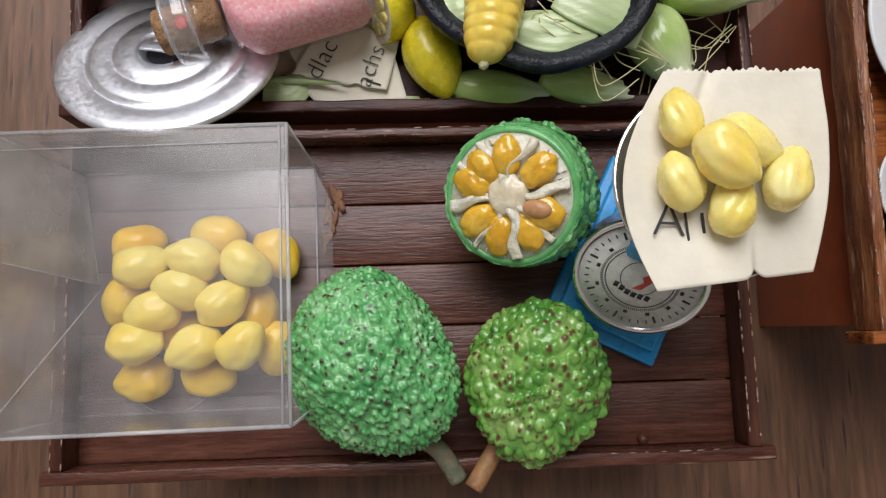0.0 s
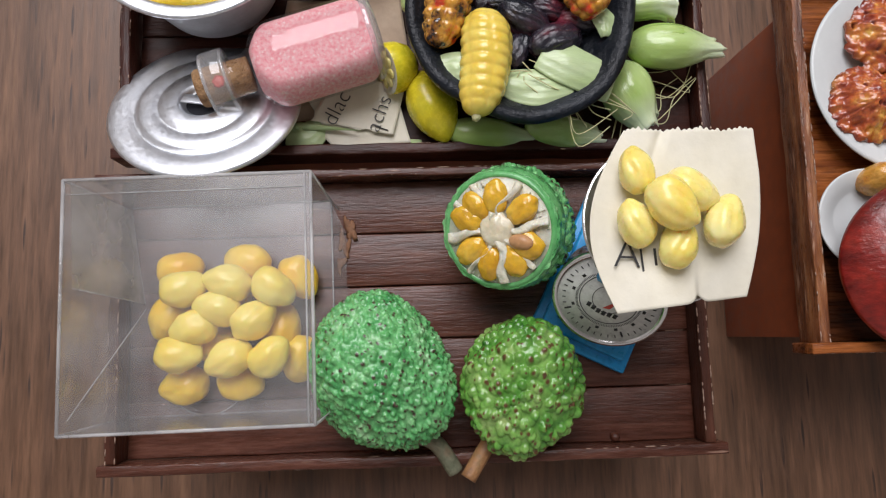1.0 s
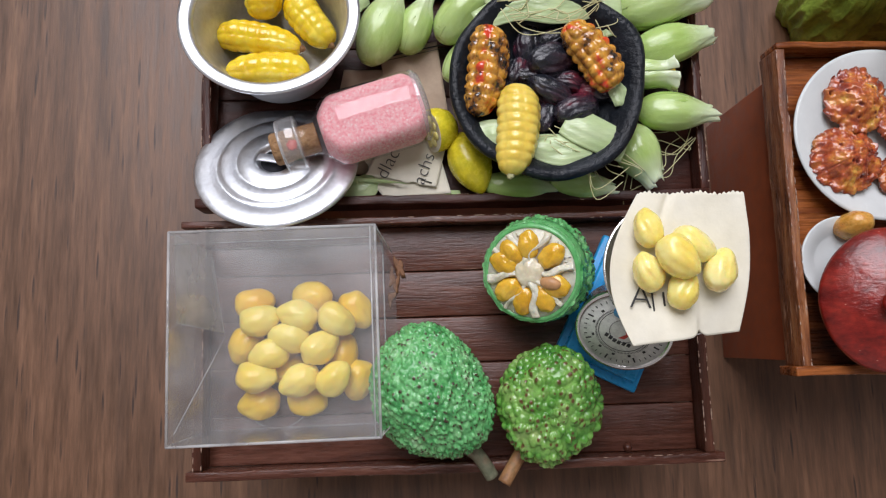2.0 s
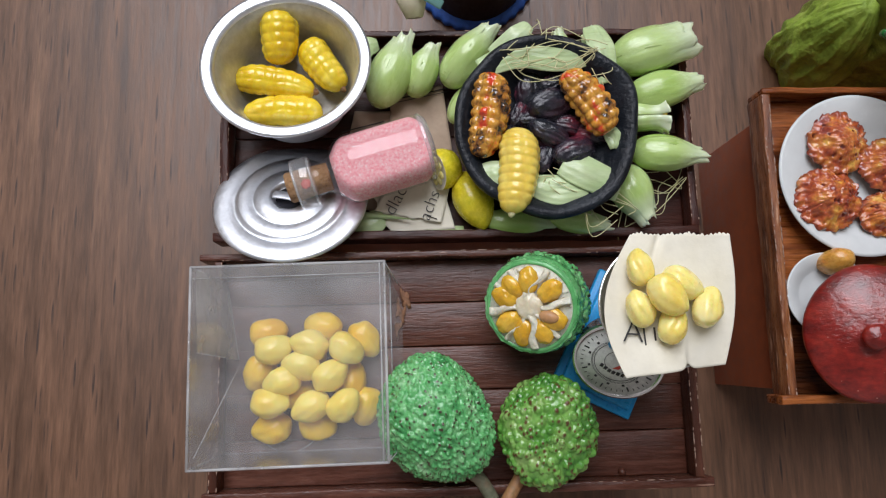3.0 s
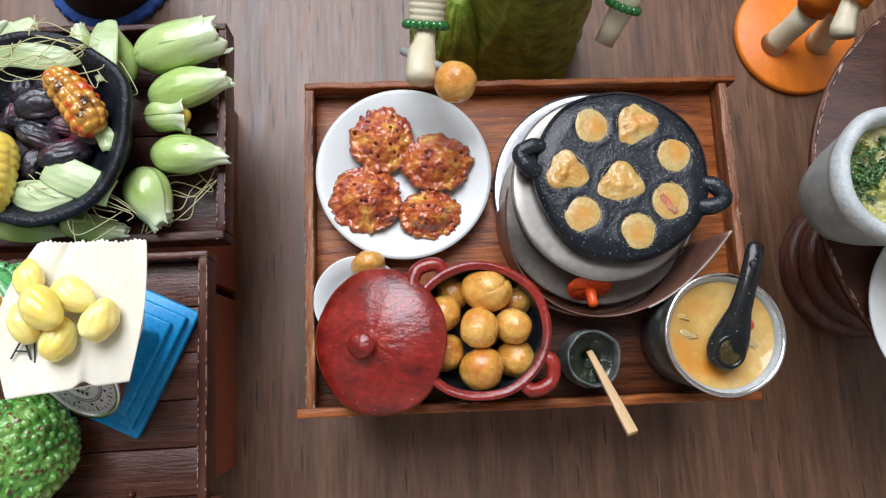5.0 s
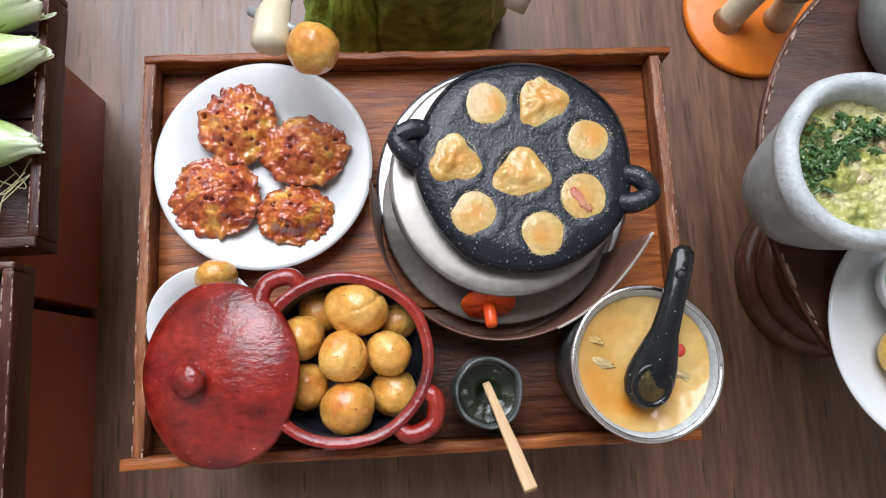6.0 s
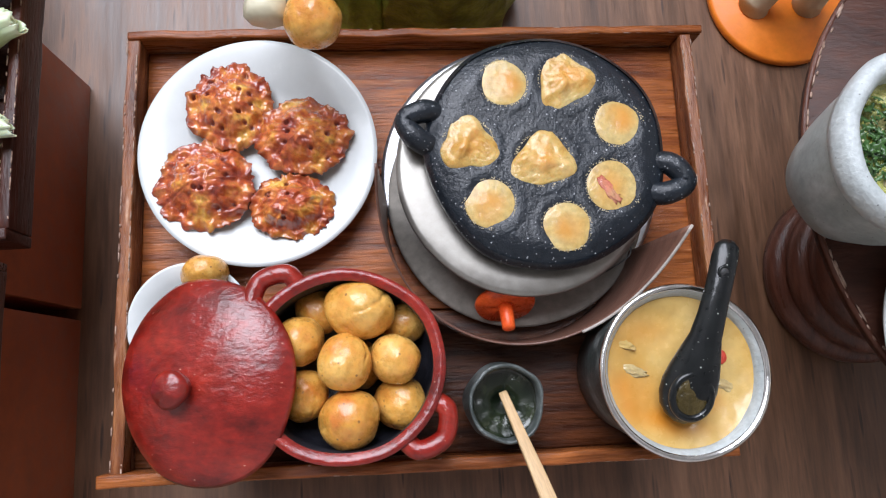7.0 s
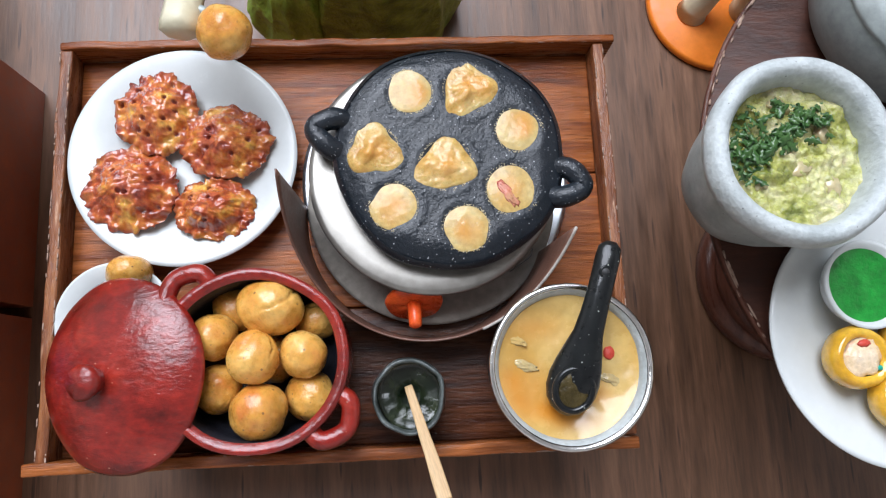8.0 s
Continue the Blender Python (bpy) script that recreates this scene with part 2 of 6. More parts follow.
M_MIDY = material("brown_tray_wood_across", [(0.044, 0.014, 0.008), (0.090, 0.032, 0.019), (0.15, 0.060, 0.038)], 1.2, (0.25, 0.45), 0.5, 0.03, 14, (2.4, 0.28, 2.4), coat=0.2, coat_rough=0.2, spec=0.25)
M_SCAR = material("bare_wood_scar", [(0.16, 0.07, 0.035), (0.32, 0.16, 0.08)], 4, (0.6, 0.8), 0.5, 0.03, 20)
M_ORANGE = material("orange_tray_wood", [(0.066, 0.016, 0.005), (0.20, 0.052, 0.012), (0.37, 0.115, 0.029), (0.12, 0.029, 0.008)], 1.5, (0.20, 0.38), 0.9, 0.015, 22, (0.20, 2.4, 2.4), coat=0.25, coat_rough=0.14, grime=0.5, spec=0.2, speck=(0.50, 0.22, 0.09), speck_scale=2.6, speck_size=0.14)
M_ORANGEY = material("orange_tray_wood_across", [(0.070, 0.018, 0.006), (0.22, 0.070, 0.022), (0.40, 0.165, 0.062)], 1.9, (0.22, 0.45), 0.9, 0.03, 16, (2.6, 0.3, 2.6), coat=0.3, coat_rough=0.2, speck=(0.50, 0.29, 0.18), speck_scale=3.5, speck_size=0.28)
M_BOXWOOD = material("painted_box", [(0.30, 0.074, 0.027), (0.39, 0.102, 0.039)], 0.7, (0.35, 0.55), 0.2, 0.01, 20, coat=0.15)
M_JACK = material("jackfruit_rind", [(0.040, 0.26, 0.072), (0.11, 0.43, 0.135), (0.20, 0.54, 0.21), (0.42, 0.68, 0.38)], 2.6, (0.16, 0.32), 0.5, 0.025, 14, coat=0.6, coat_rough=0.09, attr="tip", attr_col=(0.050, 0.024, 0.017), sss=0.05, contrast=(0.30, 0.72), grime=0.4)
M_JACK2 = material("jackfruit_rind_ripe", [(0.032, 0.16, 0.018), (0.095, 0.30, 0.040), (0.19, 0.40, 0.080), (0.32, 0.46, 0.15)], 1.8, (0.14, 0.28), 0.4, 0.025, 12, coat=0.6, coat_rough=0.08, attr="tip", attr_col=(0.10, 0.046, 0.016), sss=0.05, grime=0.4)
M_RIND = material("green_cut_rind", [(0.09, 0.38, 0.11), (0.18, 0.53, 0.20)], 1.4, (0.22, 0.36), 0.3, 0.02, 9, coat=0.4, coat_rough=0.15)
M_STEM = material("fruit_stem", [(0.16, 0.075, 0.03), (0.34, 0.17, 0.07), (0.20, 0.14, 0.06)], 3, (0.4, 0.6), 0.5, 0.03, 16)
M_FLESH = material("jackfruit_fibre", [(0.68, 0.62, 0.44), (0.80, 0.77, 0.66)], 4, (0.25, 0.45), 0.6, 0.03, 12, coat=0.35, sss=0.2, grime=0.15)
M_ARIL = material("yellow_bulb", [(0.92, 0.70, 0.13), (0.94, 0.79, 0.26), (0.95, 0.85, 0.42)], 1.2, (0.22, 0.34), 0.1, 0.008, 10, coat=0.4, coat_rough=0.08, sss=0.5, grime=0.03)
M_ARILDEEP = material("deep_yellow_bulb", [(0.58, 0.29, 0.015), (0.76, 0.43, 0.03), (0.80, 0.52, 0.07)], 1.8, (0.12, 0.24), 0.15, 0.015, 8, coat=0.7, coat_rough=0.06, sss=0.12)
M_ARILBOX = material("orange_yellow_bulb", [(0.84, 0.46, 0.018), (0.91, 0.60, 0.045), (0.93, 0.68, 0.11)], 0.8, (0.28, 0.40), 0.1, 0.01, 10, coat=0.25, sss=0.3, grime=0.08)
M_SEED = material("brown_seed", [(0.45, 0.22, 0.09), (0.55, 0.30, 0.14)], 3, (0.3, 0.4), 0.1)
M_CLEAR = clear("clear_acetate", (0.945, 0.945, 0.945), 0.22, 0.058, 1.42)
M_FOLD = clear("acetate_fold", (0.88, 0.89, 0.90), 0.1, 0.34, 1.42)
M_GLASS = clear("vial_glass", (0.985, 0.985, 0.985), 0.04, 0.006, 1.5, 0.28)
M_GLASSRIM = clear("vial_glass_rim", (0.90, 0.91, 0.92), 0.03, 0.20, 1.9)
M_SAND = material("pink_sand", [(0.93, 0.30, 0.34), (0.98, 0.46, 0.49), (0.99, 0.62, 0.63)], 16, (0.7, 0.9), 0.7, 0.04, 22, speck=(0.99, 0.80, 0.78), speck_scale=11, speck_size=0.34, contrast=(0.32, 0.66), grime=0.12)
M_CORK = material("cork", [(0.22, 0.11, 0.045), (0.46, 0.26, 0.12), (0.58, 0.36, 0.19)], 5, (0.6, 0.85), 1.0, 0.06, 14, speck=(0.05, 0.02, 0.01), speck_scale=9, speck_size=0.22)
M_ALU = material("spun_aluminium", [(0.74, 0.78, 0.83), (0.86, 0.89, 0.93)], 2.6, (0.30, 0.46), 0.25, 0.004, 9, metal=1.0, grime=0.08)
M_ALUDULL = material("dull_aluminium", [(0.60, 0.63, 0.68), (0.72, 0.75, 0.80)], 1.6, (0.42, 0.58), 0.2, 0.004, 9, metal=0.45, grime=0.12)
M_STEEL = material("steel", [(0.74, 0.74, 0.73), (0.84, 0.84, 0.83)], 1.4, (0.14, 0.26), 0.05, 0.005, 18, metal=1.0, grime=0.1)
M_BLUE = material("blue_plastic", [(0.01, 0.28, 0.62), (0.015, 0.34, 0.70)], 2, (0.25, 0.35), 0.08, 0.01, 14)
M_DIAL = material("dial_white", [(0.66, 0.67, 0.63), (0.74, 0.75, 0.71)], 2, (0.25, 0.4), 0.05)
M_INK = material("black_ink", [(0.02, 0.02, 0.02), (0.04, 0.04, 0.04)], 4, (0.5, 0.6), 0)
M_REDINK = material("red_ink", [(0.55, 0.05, 0.03), (0.62, 0.08, 0.05)], 4, (0.4, 0.5), 0)
M_PAPER = material("cream_paper", [(0.71, 0.67, 0.53), (0.81, 0.785, 0.675)], 0.7, (0.7, 0.85), 0.4, 0.014, 14, grime=0.07)
M_NEWSDARK = material("brown_newsprint", [(0.34, 0.25, 0.18), (0.44, 0.34, 0.25)], 1.3, (0.8, 0.9), 0.4, 0.01, 20, grime=0.12)
M_LEMON = material("lemon_peel", [(0.66, 0.52, 0.02), (0.76, 0.64, 0.03), (0.55, 0.52, 0.03)], 1.6, (0.2, 0.32), 0.3, 0.015, 16, coat=0.3)
M_LEMONIN = material("lemon_flesh", [(0.74, 0.62, 0.12), (0.82, 0.76, 0.36)], 5, (0.2, 0.3), 0.5, 0.03, 14, coat=0.4)
M_CLAY = material("black_clay", [(0.004, 0.006, 0.009), (0.008, 0.011, 0.016), (0.018, 0.024, 0.032)], 1.6, (0.30, 0.5), 0.8, 0.04, 4.5, coat=0.28, coat_rough=0.08, spec=0.15)
# The pale specks paint the wet pan's fine glints into its colour.
M_PAN = material("black_pan", [(0.006, 0.009, 0.013), (0.013, 0.018, 0.025)], 2.0, (0.34, 0.50), 1.0, 0.016, 24, coat=0.5, coat_rough=0.06, spec=0.25, speck=(0.40, 0.42, 0.44), speck_scale=15, speck_size=0.19)
M_COAL = material("charred_lump", [(0.012, 0.015, 0.021), (0.020, 0.020, 0.030), (0.040, 0.018, 0.030), (0.20, 0.016, 0.034)], 0.7, (0.20, 0.34), 0.6, 0.03, 9, (0.7, 1.4, 1.4), coat=0.5, coat_rough=0.2, contrast=(0.36, 0.68))
M_CORN = material("yellow_corn", [(0.76, 0.47, 0.008), (0.84, 0.60, 0.022), (0.88, 0.70, 0.08)], 2, (0.14, 0.26), 0.2, 0.012, 10, coat=0.6, coat_rough=0.08, sss=0.15, grime=0.10)
M_CORNPALE = material("pale_corn", [(0.82, 0.58, 0.07), (0.88, 0.71, 0.16)], 2, (0.16, 0.28), 0.15, 0.01, 10, coat=0.5, coat_rough=0.1, sss=0.2, grime=0.1)
M_CORNROAST = material("roasted_corn", [(0.020, 0.014, 0.010), (0.40, 0.15, 0.018), (0.74, 0.38, 0.055), (0.66, 0.27, 0.025), (0.70, 0.06, 0.02)], 1.8, (0.1, 0.2), 0.15, 0.01, 10, coat=0.9, coat_rough=0.07, contrast=(0.36, 0.62), speck=(0.015, 0.01, 0.01), speck_scale=3.4, speck_size=0.46)
M_SILK = material("corn_silk", [(0.56, 0.52, 0.24), (0.72, 0.70, 0.42)], 6, (0.4, 0.5), 0)
M_HUSK = material("green_husk", [(0.40, 0.58, 0.12), (0.54, 0.70, 0.23), (0.63, 0.75, 0.36)], 0.7, (0.18, 0.32), 0.7, 0.02, 6, (0.4, 1.3, 1.3), coat=0.5, coat_rough=0.12, sss=0.25, grime=0.12, attr="tip", attr_col=(0.80, 0.84, 0.60), contrast=(0.30, 0.72))
M_LEAF = material("cut_husk_leaf", [(0.44, 0.58, 0.26), (0.60, 0.70, 0.42)], 1.0, (0.24, 0.4), 0.4, 0.02, 8, (0.3, 1.8, 1.8), coat=0.3, sss=0.1, grime=0.12)
M_CHINA = material("white_china", [(0.60, 0.63, 0.625), (0.66, 0.69, 0.685)], 0.6, (0.20, 0.28), 0.03, 0.01, 6, coat=0.14, coat_rough=0.06, grime=0.05, spec=0.3)
M_FRITTER = material("fried_fritter", [(0.24, 0.032, 0.015), (0.47, 0.092, 0.027), (0.64, 0.21, 0.040), (0.80, 0.44, 0.08)], 2.4, (0.05, 0.14), 0.4, 0.025, 9, coat=1.0, coat_rough=0.035, contrast=(0.36, 0.66), attr="tip", attr_col=(0.17, 0.026, 0.014), grime=0.4)
M_REDCLAY = material("red_glazed_clay", [(0.10, 0.005, 0.003), (0.24, 0.012, 0.007), (0.33, 0.026, 0.013)], 1.1, (0.3, 0.45), 0.8, 0.018, 11, (1.0, 1.6, 1.0), coat=1.0, coat_rough=0.06, spec=0.25, speck=(0.60, 0.28, 0.20), speck_scale=4.0, speck_size=0.085, grime=0.45)
M_POTIN = material("dark_pot_inside", [(0.012, 0.012, 0.016), (0.03, 0.03, 0.04)], 1.5, (0.3, 0.5), 0.4, 0.03, 10)
M_BALL = material("golden_dough_ball", [(0.57, 0.187, 0.030), (0.67, 0.325, 0.056), (0.75, 0.44, 0.11)], 0.8, (0.22, 0.36), 0.7, 0.018, 7, coat=0.6, coat_rough=0.10, speck=(0.16, 0.06, 0.02), speck_scale=3.2, speck_size=0.18, sss=0.06, grime=0.24, contrast=(0.30, 0.64))
M_BATTER = material("custard_batter", [(0.50, 0.29, 0.075), (0.58, 0.39, 0.135), (0.60, 0.45, 0.20)], 2.2, (0.30, 0.42), 0.35, 0.010, 14, coat=0.45, coat_rough=0.05, sss=0.2, contrast=(0.28, 0.68), grime=0.3, attr="tip", attr_col=(0.60, 0.245, 0.028), spec=0.3)
M_CRUMB = material("set_batter", [(0.46, 0.23, 0.04), (0.58, 0.36, 0.10), (0.66, 0.49, 0.21)], 2.0, (0.22, 0.38), 0.7, 0.02, 10, coat=0.4, coat_rough=0.07, sss=0.3, contrast=(0.3, 0.68), grime=0.25, attr="tip", attr_col=(0.58, 0.25, 0.03))
M_SOUP = material("orange_cream_soup", [(0.62, 0.44, 0.165), (0.57, 0.375, 0.115), (0.53, 0.31, 0.07)], 0.50, (0.20, 0.32), 0.2, 0.02, 5, coat=0.6, coat_rough=0.12, sss=0.06, contrast=(0.38, 0.66), grime=0.22, spec=0.35, attr="tip", attr_col=(0.56, 0.20, 0.014))
M_GREY = material("grey_clay_stove", [(0.22, 0.20, 0.172), (0.31, 0.285, 0.25)], 1.2, (0.5, 0.65), 0.3, 0.010, 14, grime=0.3, spec=0.3)
M_FROTH = material("pale_froth", [(0.46, 0.38, 0.22), (0.60, 0.52, 0.34)], 6, (0.2, 0.4), 0.2, coat=0.4)
M_CARD = material("brown_card", [(0.11, 0.050, 0.034), (0.19, 0.095, 0.066)], 1.2, (0.35, 0.5), 0.5, 0.012, 16, (0.4, 1.5, 2.5), coat=0.15)
M_TORN = material("torn_card_edge", [(0.38, 0.33, 0.29), (0.56, 0.52, 0.47)], 5, (0.8, 0.9), 0.3)
M_KNOB = material("orange_plastic", [(0.70, 0.075, 0.012), (0.80, 0.12, 0.02)], 2, (0.22, 0.34), 0.15, sss=0.2)
M_DRUM = material("dull_grey_metal", [(0.265, 0.25, 0.225), (0.345, 0.33, 0.30)], 1.4, (0.30, 0.42), 0.25, 0.004, 12, metal=0.75, grime=0.15, spec=0.4)
M_LEAFCLOTH = material("leaf_green_cloth", [(0.14, 0.22, 0.020), (0.27, 0.40, 0.045), (0.40, 0.53, 0.09)], 1.5, (0.4, 0.6), 0.9, 0.06, 6)
M_JAR = material("grey_stone_jar", [(0.04, 0.05, 0.047), (0.09, 0.105, 0.10), (0.34, 0.36, 0.35)], 2.0, (0.3, 0.5), 0.6, 0.025, 9, coat=0.25, contrast=(0.34, 0.74), grime=0.45)
M_JELLY = material("dark_green_jelly", [(0.004, 0.009, 0.005), (0.012, 0.019, 0.009), (0.030, 0.040, 0.018)], 2.4, (0.1, 0.22), 0.3, 0.03, 3, coat=0.5, coat_rough=0.04)
M_STICK = material("pale_wood_stick", [(0.50, 0.32, 0.15), (0.66, 0.47, 0.26)], 2.0, (0.4, 0.55), 0.4, 0.015, 12, (0.4, 4, 4))
M_SPOON = material("black_spoon", [(0.005, 0.006, 0.007), (0.010, 0.012, 0.012)], 2, (0.25, 0.4), 0.2, 0.012, 12, coat=0.5, coat_rough=0.05, spec=0.2, speck=(0.38, 0.41, 0.37), speck_scale=12, speck_size=0.15)
M_STONE = material("grey_stone", [(0.26, 0.30, 0.29), (0.36, 0.405, 0.39), (0.46, 0.50, 0.485)], 1.6, (0.34, 0.5), 0.5, 0.02, 12, coat=0.25, coat_rough=0.22, speck=(0.12, 0.13, 0.13), speck_scale=9, speck_size=0.12)
M_POTGREY = material("grey_metal_pot", [(0.29, 0.33, 0.325), (0.39, 0.43, 0.42)], 1.0, (0.35, 0.5), 0.15, 0.008, 14, metal=0.2, coat=0.2)
M_GUAC = material("avocado_mash", [(0.16, 0.19, 0.02), (0.44, 0.45, 0.10), (0.62, 0.60, 0.27), (0.66, 0.58, 0.36)], 2.2, (0.06, 0.2), 0.8, 0.06, 7, coat=0.9, coat_rough=0.06, sss=0.1, contrast=(0.34, 0.66), grime=0.45)
M_HERB = material("chopped_herb", [(0.018, 0.055, 0.012), (0.045, 0.115, 0.024), (0.09, 0.17, 0.05)], 3, (0.25, 0.4), 0.3, coat=0.3)
M_ONION = material("onion_bit", [(0.46, 0.39, 0.20), (0.60, 0.49, 0.29)], 2, (0.15, 0.25), 0.1, coat=0.4, sss=0.15)
M_GREENLIQ = material("green_sauce", [(0.004, 0.08, 0.008), (0.012, 0.26, 0.025), (0.03, 0.42, 0.05)], 1.6, (0.05, 0.12), 0.3, 0.03, 4, coat=0.9, coat_rough=0.04)
M_PINK = material("pink_filling", [(0.70, 0.36, 0.28), (0.78, 0.60, 0.36), (0.80, 0.66, 0.50)], 2.5, (0.15, 0.3), 0.5, 0.03, 8, coat=0.6)
M_PINKRED = material("pink_berry", [(0.60, 0.30, 0.15), (0.66, 0.22, 0.13), (0.62, 0.11, 0.07)], 3, (0.2, 0.35), 0.2, coat=0.4, sss=0.3)
M_BROTH = material("brown_broth", [(0.016, 0.012, 0.004), (0.050, 0.036, 0.010), (0.09, 0.066, 0.022)], 3.0, (0.2, 0.35), 0.6, 0.03, 6, coat=0.35, coat_rough=0.05, spec=0.25)
M_TEALBIT = material("teal_bit", [(0.01, 0.30, 0.22), (0.02, 0.40, 0.30)], 3, (0.3, 0.4), 0)
M_TABLEDARK = material("dark_round_table", [(0.022, 0.007, 0.004), (0.052, 0.017, 0.009), (0.085, 0.030, 0.016)], 1.2, (0.4, 0.6), 0.5, 0.025, 12, (0.5, 2, 1), coat=0.1, coat_rough=0.1, spec=0.2)
M_ODISC = material("orange_painted_disc", [(0.74, 0.175, 0.010), (0.82, 0.235, 0.018)], 0.9, (0.35, 0.5), 0.3, 0.015, 10, grime=0.12)
M_CREAM = material("cream_painted_wood", [(0.60, 0.54, 0.36), (0.70, 0.66, 0.50)], 1.6, (0.4, 0.55), 0.25, 0.012, 12, grime=0.1)
M_GREENCLOTH = material("green_cloth", [(0.10, 0.135, 0.011), (0.22, 0.285, 0.024), (0.38, 0.46, 0.065)], 2.2, (0.3, 0.5), 1.0, 0.06, 9, (1.0, 1.0, 1.6), coat=0.2)
M_BLACKCLOTH = material("black_cloth", [(0.006, 0.005, 0.005), (0.014, 0.011, 0.010)], 1.3, (0.6, 0.8), 0.4, 0.03, 14)
M_BLUECLOTH = material("blue_trim", [(0.01, 0.06, 0.30), (0.02, 0.11, 0.45)], 2, (0.5, 0.7), 0.5, 0.03, 12)
M_BEAD = material("green_bead", [(0.01, 0.13, 0.02), (0.02, 0.20, 0.04)], 3, (0.08, 0.15), 0, coat=0.8)
M_TEAL = material("teal_cloth", [(0.08, 0.20, 0.18), (0.13, 0.28, 0.25)], 2, (0.5, 0.7), 0.3)
M_PLASTER = material("wall_paint", [(0.66, 0.63, 0.60), (0.71, 0.68, 0.65)], 0.05, (0.7, 0.9), 0.2, 0.05, 1.0)
M_CEIL = material("ceiling_paint", [(0.66, 0.65, 0.63), (0.70, 0.69, 0.67)], 0.05, (0.7, 0.9), 0.2, 0.05, 1.0)
M_FLOOR = material("room_floor", [(0.16, 0.12, 0.09), (0.24, 0.18, 0.14)], 0.06, (0.4, 0.6), 0.2, 0.05, 0.8, (0.2, 1, 1))
M_WINPAINT = material("window_paint", [(0.66, 0.66, 0.64), (0.72, 0.72, 0.70)], 0.2, (0.3, 0.5), 0.1)
M_STONERIM = material("pale_stone_rim", [(0.40, 0.44, 0.44), (0.56, 0.60, 0.60)], 2.5, (0.36, 0.55), 0.6, 0.03, 9, speck=(0.15, 0.16, 0.16), speck_scale=9, speck_size=0.12, grime=0.2)
M_POTWALL = material("dull_pot_inside", [(0.46, 0.46, 0.43), (0.62, 0.62, 0.58)], 1.6, (0.36, 0.5), 0.4, 0.010, 9, metal=0.7, grime=0.2)
M_STEMGREEN = material("green_stem", [(0.09, 0.11, 0.06), (0.20, 0.20, 0.13), (0.24, 0.15, 0.09)], 3, (0.4, 0.6), 0.5, 0.03, 16)
M_MORSEL = material("soup_morsel", [(0.42, 0.30, 0.12), (0.58, 0.45, 0.22)], 3, (0.1, 0.2), 0.4, 0.02, 8, coat=0.8, sss=0.1)
M_CHIP = material("chipped_varnish_glint", [(0.22, 0.12, 0.08), (0.50, 0.36, 0.28)], 4, (0.35, 0.6), 0.3, 0.01, 20)
M_CORE = material("jackfruit_core", [(0.66, 0.57, 0.36), (0.76, 0.71, 0.55)], 2, (0.15, 0.3), 0.4, 0.03, 8, coat=0.6, sss=0.15, grime=0.12)
M_ARILHAZED = material("haze_paled_bulb", [(0.92, 0.64, 0.06), (0.94, 0.73, 0.13), (0.94, 0.79, 0.22)], 0.9, (0.28, 0.40), 0.12, 0.01, 10, coat=0.25, sss=0.35, grime=0.04)
M_PLANKDARK = material("dark_front_plank", [(0.020, 0.006, 0.002), (0.060, 0.017, 0.006), (0.115, 0.035, 0.011), (0.042, 0.012, 0.004)], 1.9, (0.2, 0.4), 0.8, 0.015, 20, (0.22, 2.6, 2.6), coat=0.2, coat_rough=0.12, grime=0.5, spec=0.2)

# ---- room and table ----
RX, RY0, RY1, RZ0, RZ1 = 125, -130, 92, -75, 195


def wall(name, *b):
    return solo(name, box(*b, bevel=0), M_PLASTER, place(0, 0, 0), "plain light painted room wall", "wall", kind="structure", smooth=False)


solo("floor", box(-RX, RY0, RZ0 - 10, RX, RY1, RZ0, bevel=0), M_FLOOR, place(0, 0, 0), "plain brown wooden room floor", "floor", kind="structure", smooth=False)
solo("ceiling", box(-RX, RY0, RZ1, RX, RY1, RZ1 + 10, bevel=0), M_CEIL, place(0, 0, 0), "plain white painted ceiling", "ceiling", kind="structure", smooth=False)
wall("wall_west", -RX - 12, RY0, RZ0, -RX, RY1, RZ1)
wall("wall_east", RX, RY0, RZ0, RX + 12, RY1, RZ1)
wall("wall_south", -RX, RY0 - 12, RZ0, RX, RY0, RZ1)
WX0, WX1, WZ0, WZ1 = -70, 34, 66, 186
north = bmesh.new()
north = join(box(-RX, RY1, RZ0, WX0, RY1 + 12, RZ1, bevel=0), box(WX1, RY1, RZ0, RX, RY1 + 12, RZ1, bevel=0),
             box(WX0, RY1, RZ0, WX1, RY1 + 12, WZ0, bevel=0), box(WX0, RY1, WZ1, WX1, RY1 + 12, RZ1, bevel=0))
solo("wall_north", north, M_PLASTER, place(0, 0, 0), "plain light painted wall with a window opening", "wall", kind="structure", smooth=False)
win = thing("window_1", place(-6, RY1 + 6, WZ0), "white painted window frame in the wall opening", "window", kind="structure")
for name, b in (("window_frame", (-52, -3, 0, -48, 3, 120)), ("window_frame", (48, -3, 0, 52, 3, 120)), ("window_frame", (-48, -3, 0, 48, 3, 4)),
                ("window_frame", (-48, -3, 116, 48, 3, 120)), ("window_bar", (-1.5, -2, 4, 1.5, 2, 116))):
    part(name, box(*b, bevel=0.4), M_WINPAINT, win)

desk = thing("wooden_table", place(5, -4, -75), "large brown table with a streaky wood-grain top", "table")
part("tabletop", box(-75, -60, 71, 75, 50, 75, bevel=0.4), M_TABLE, desk)
for sx in (-70, 70):
    for sy in (-55, 45):
        part("leg", box(sx - 3, sy - 3, 0, sx + 3, sy + 3, 71, bevel=0.3), M_TABLE, desk)

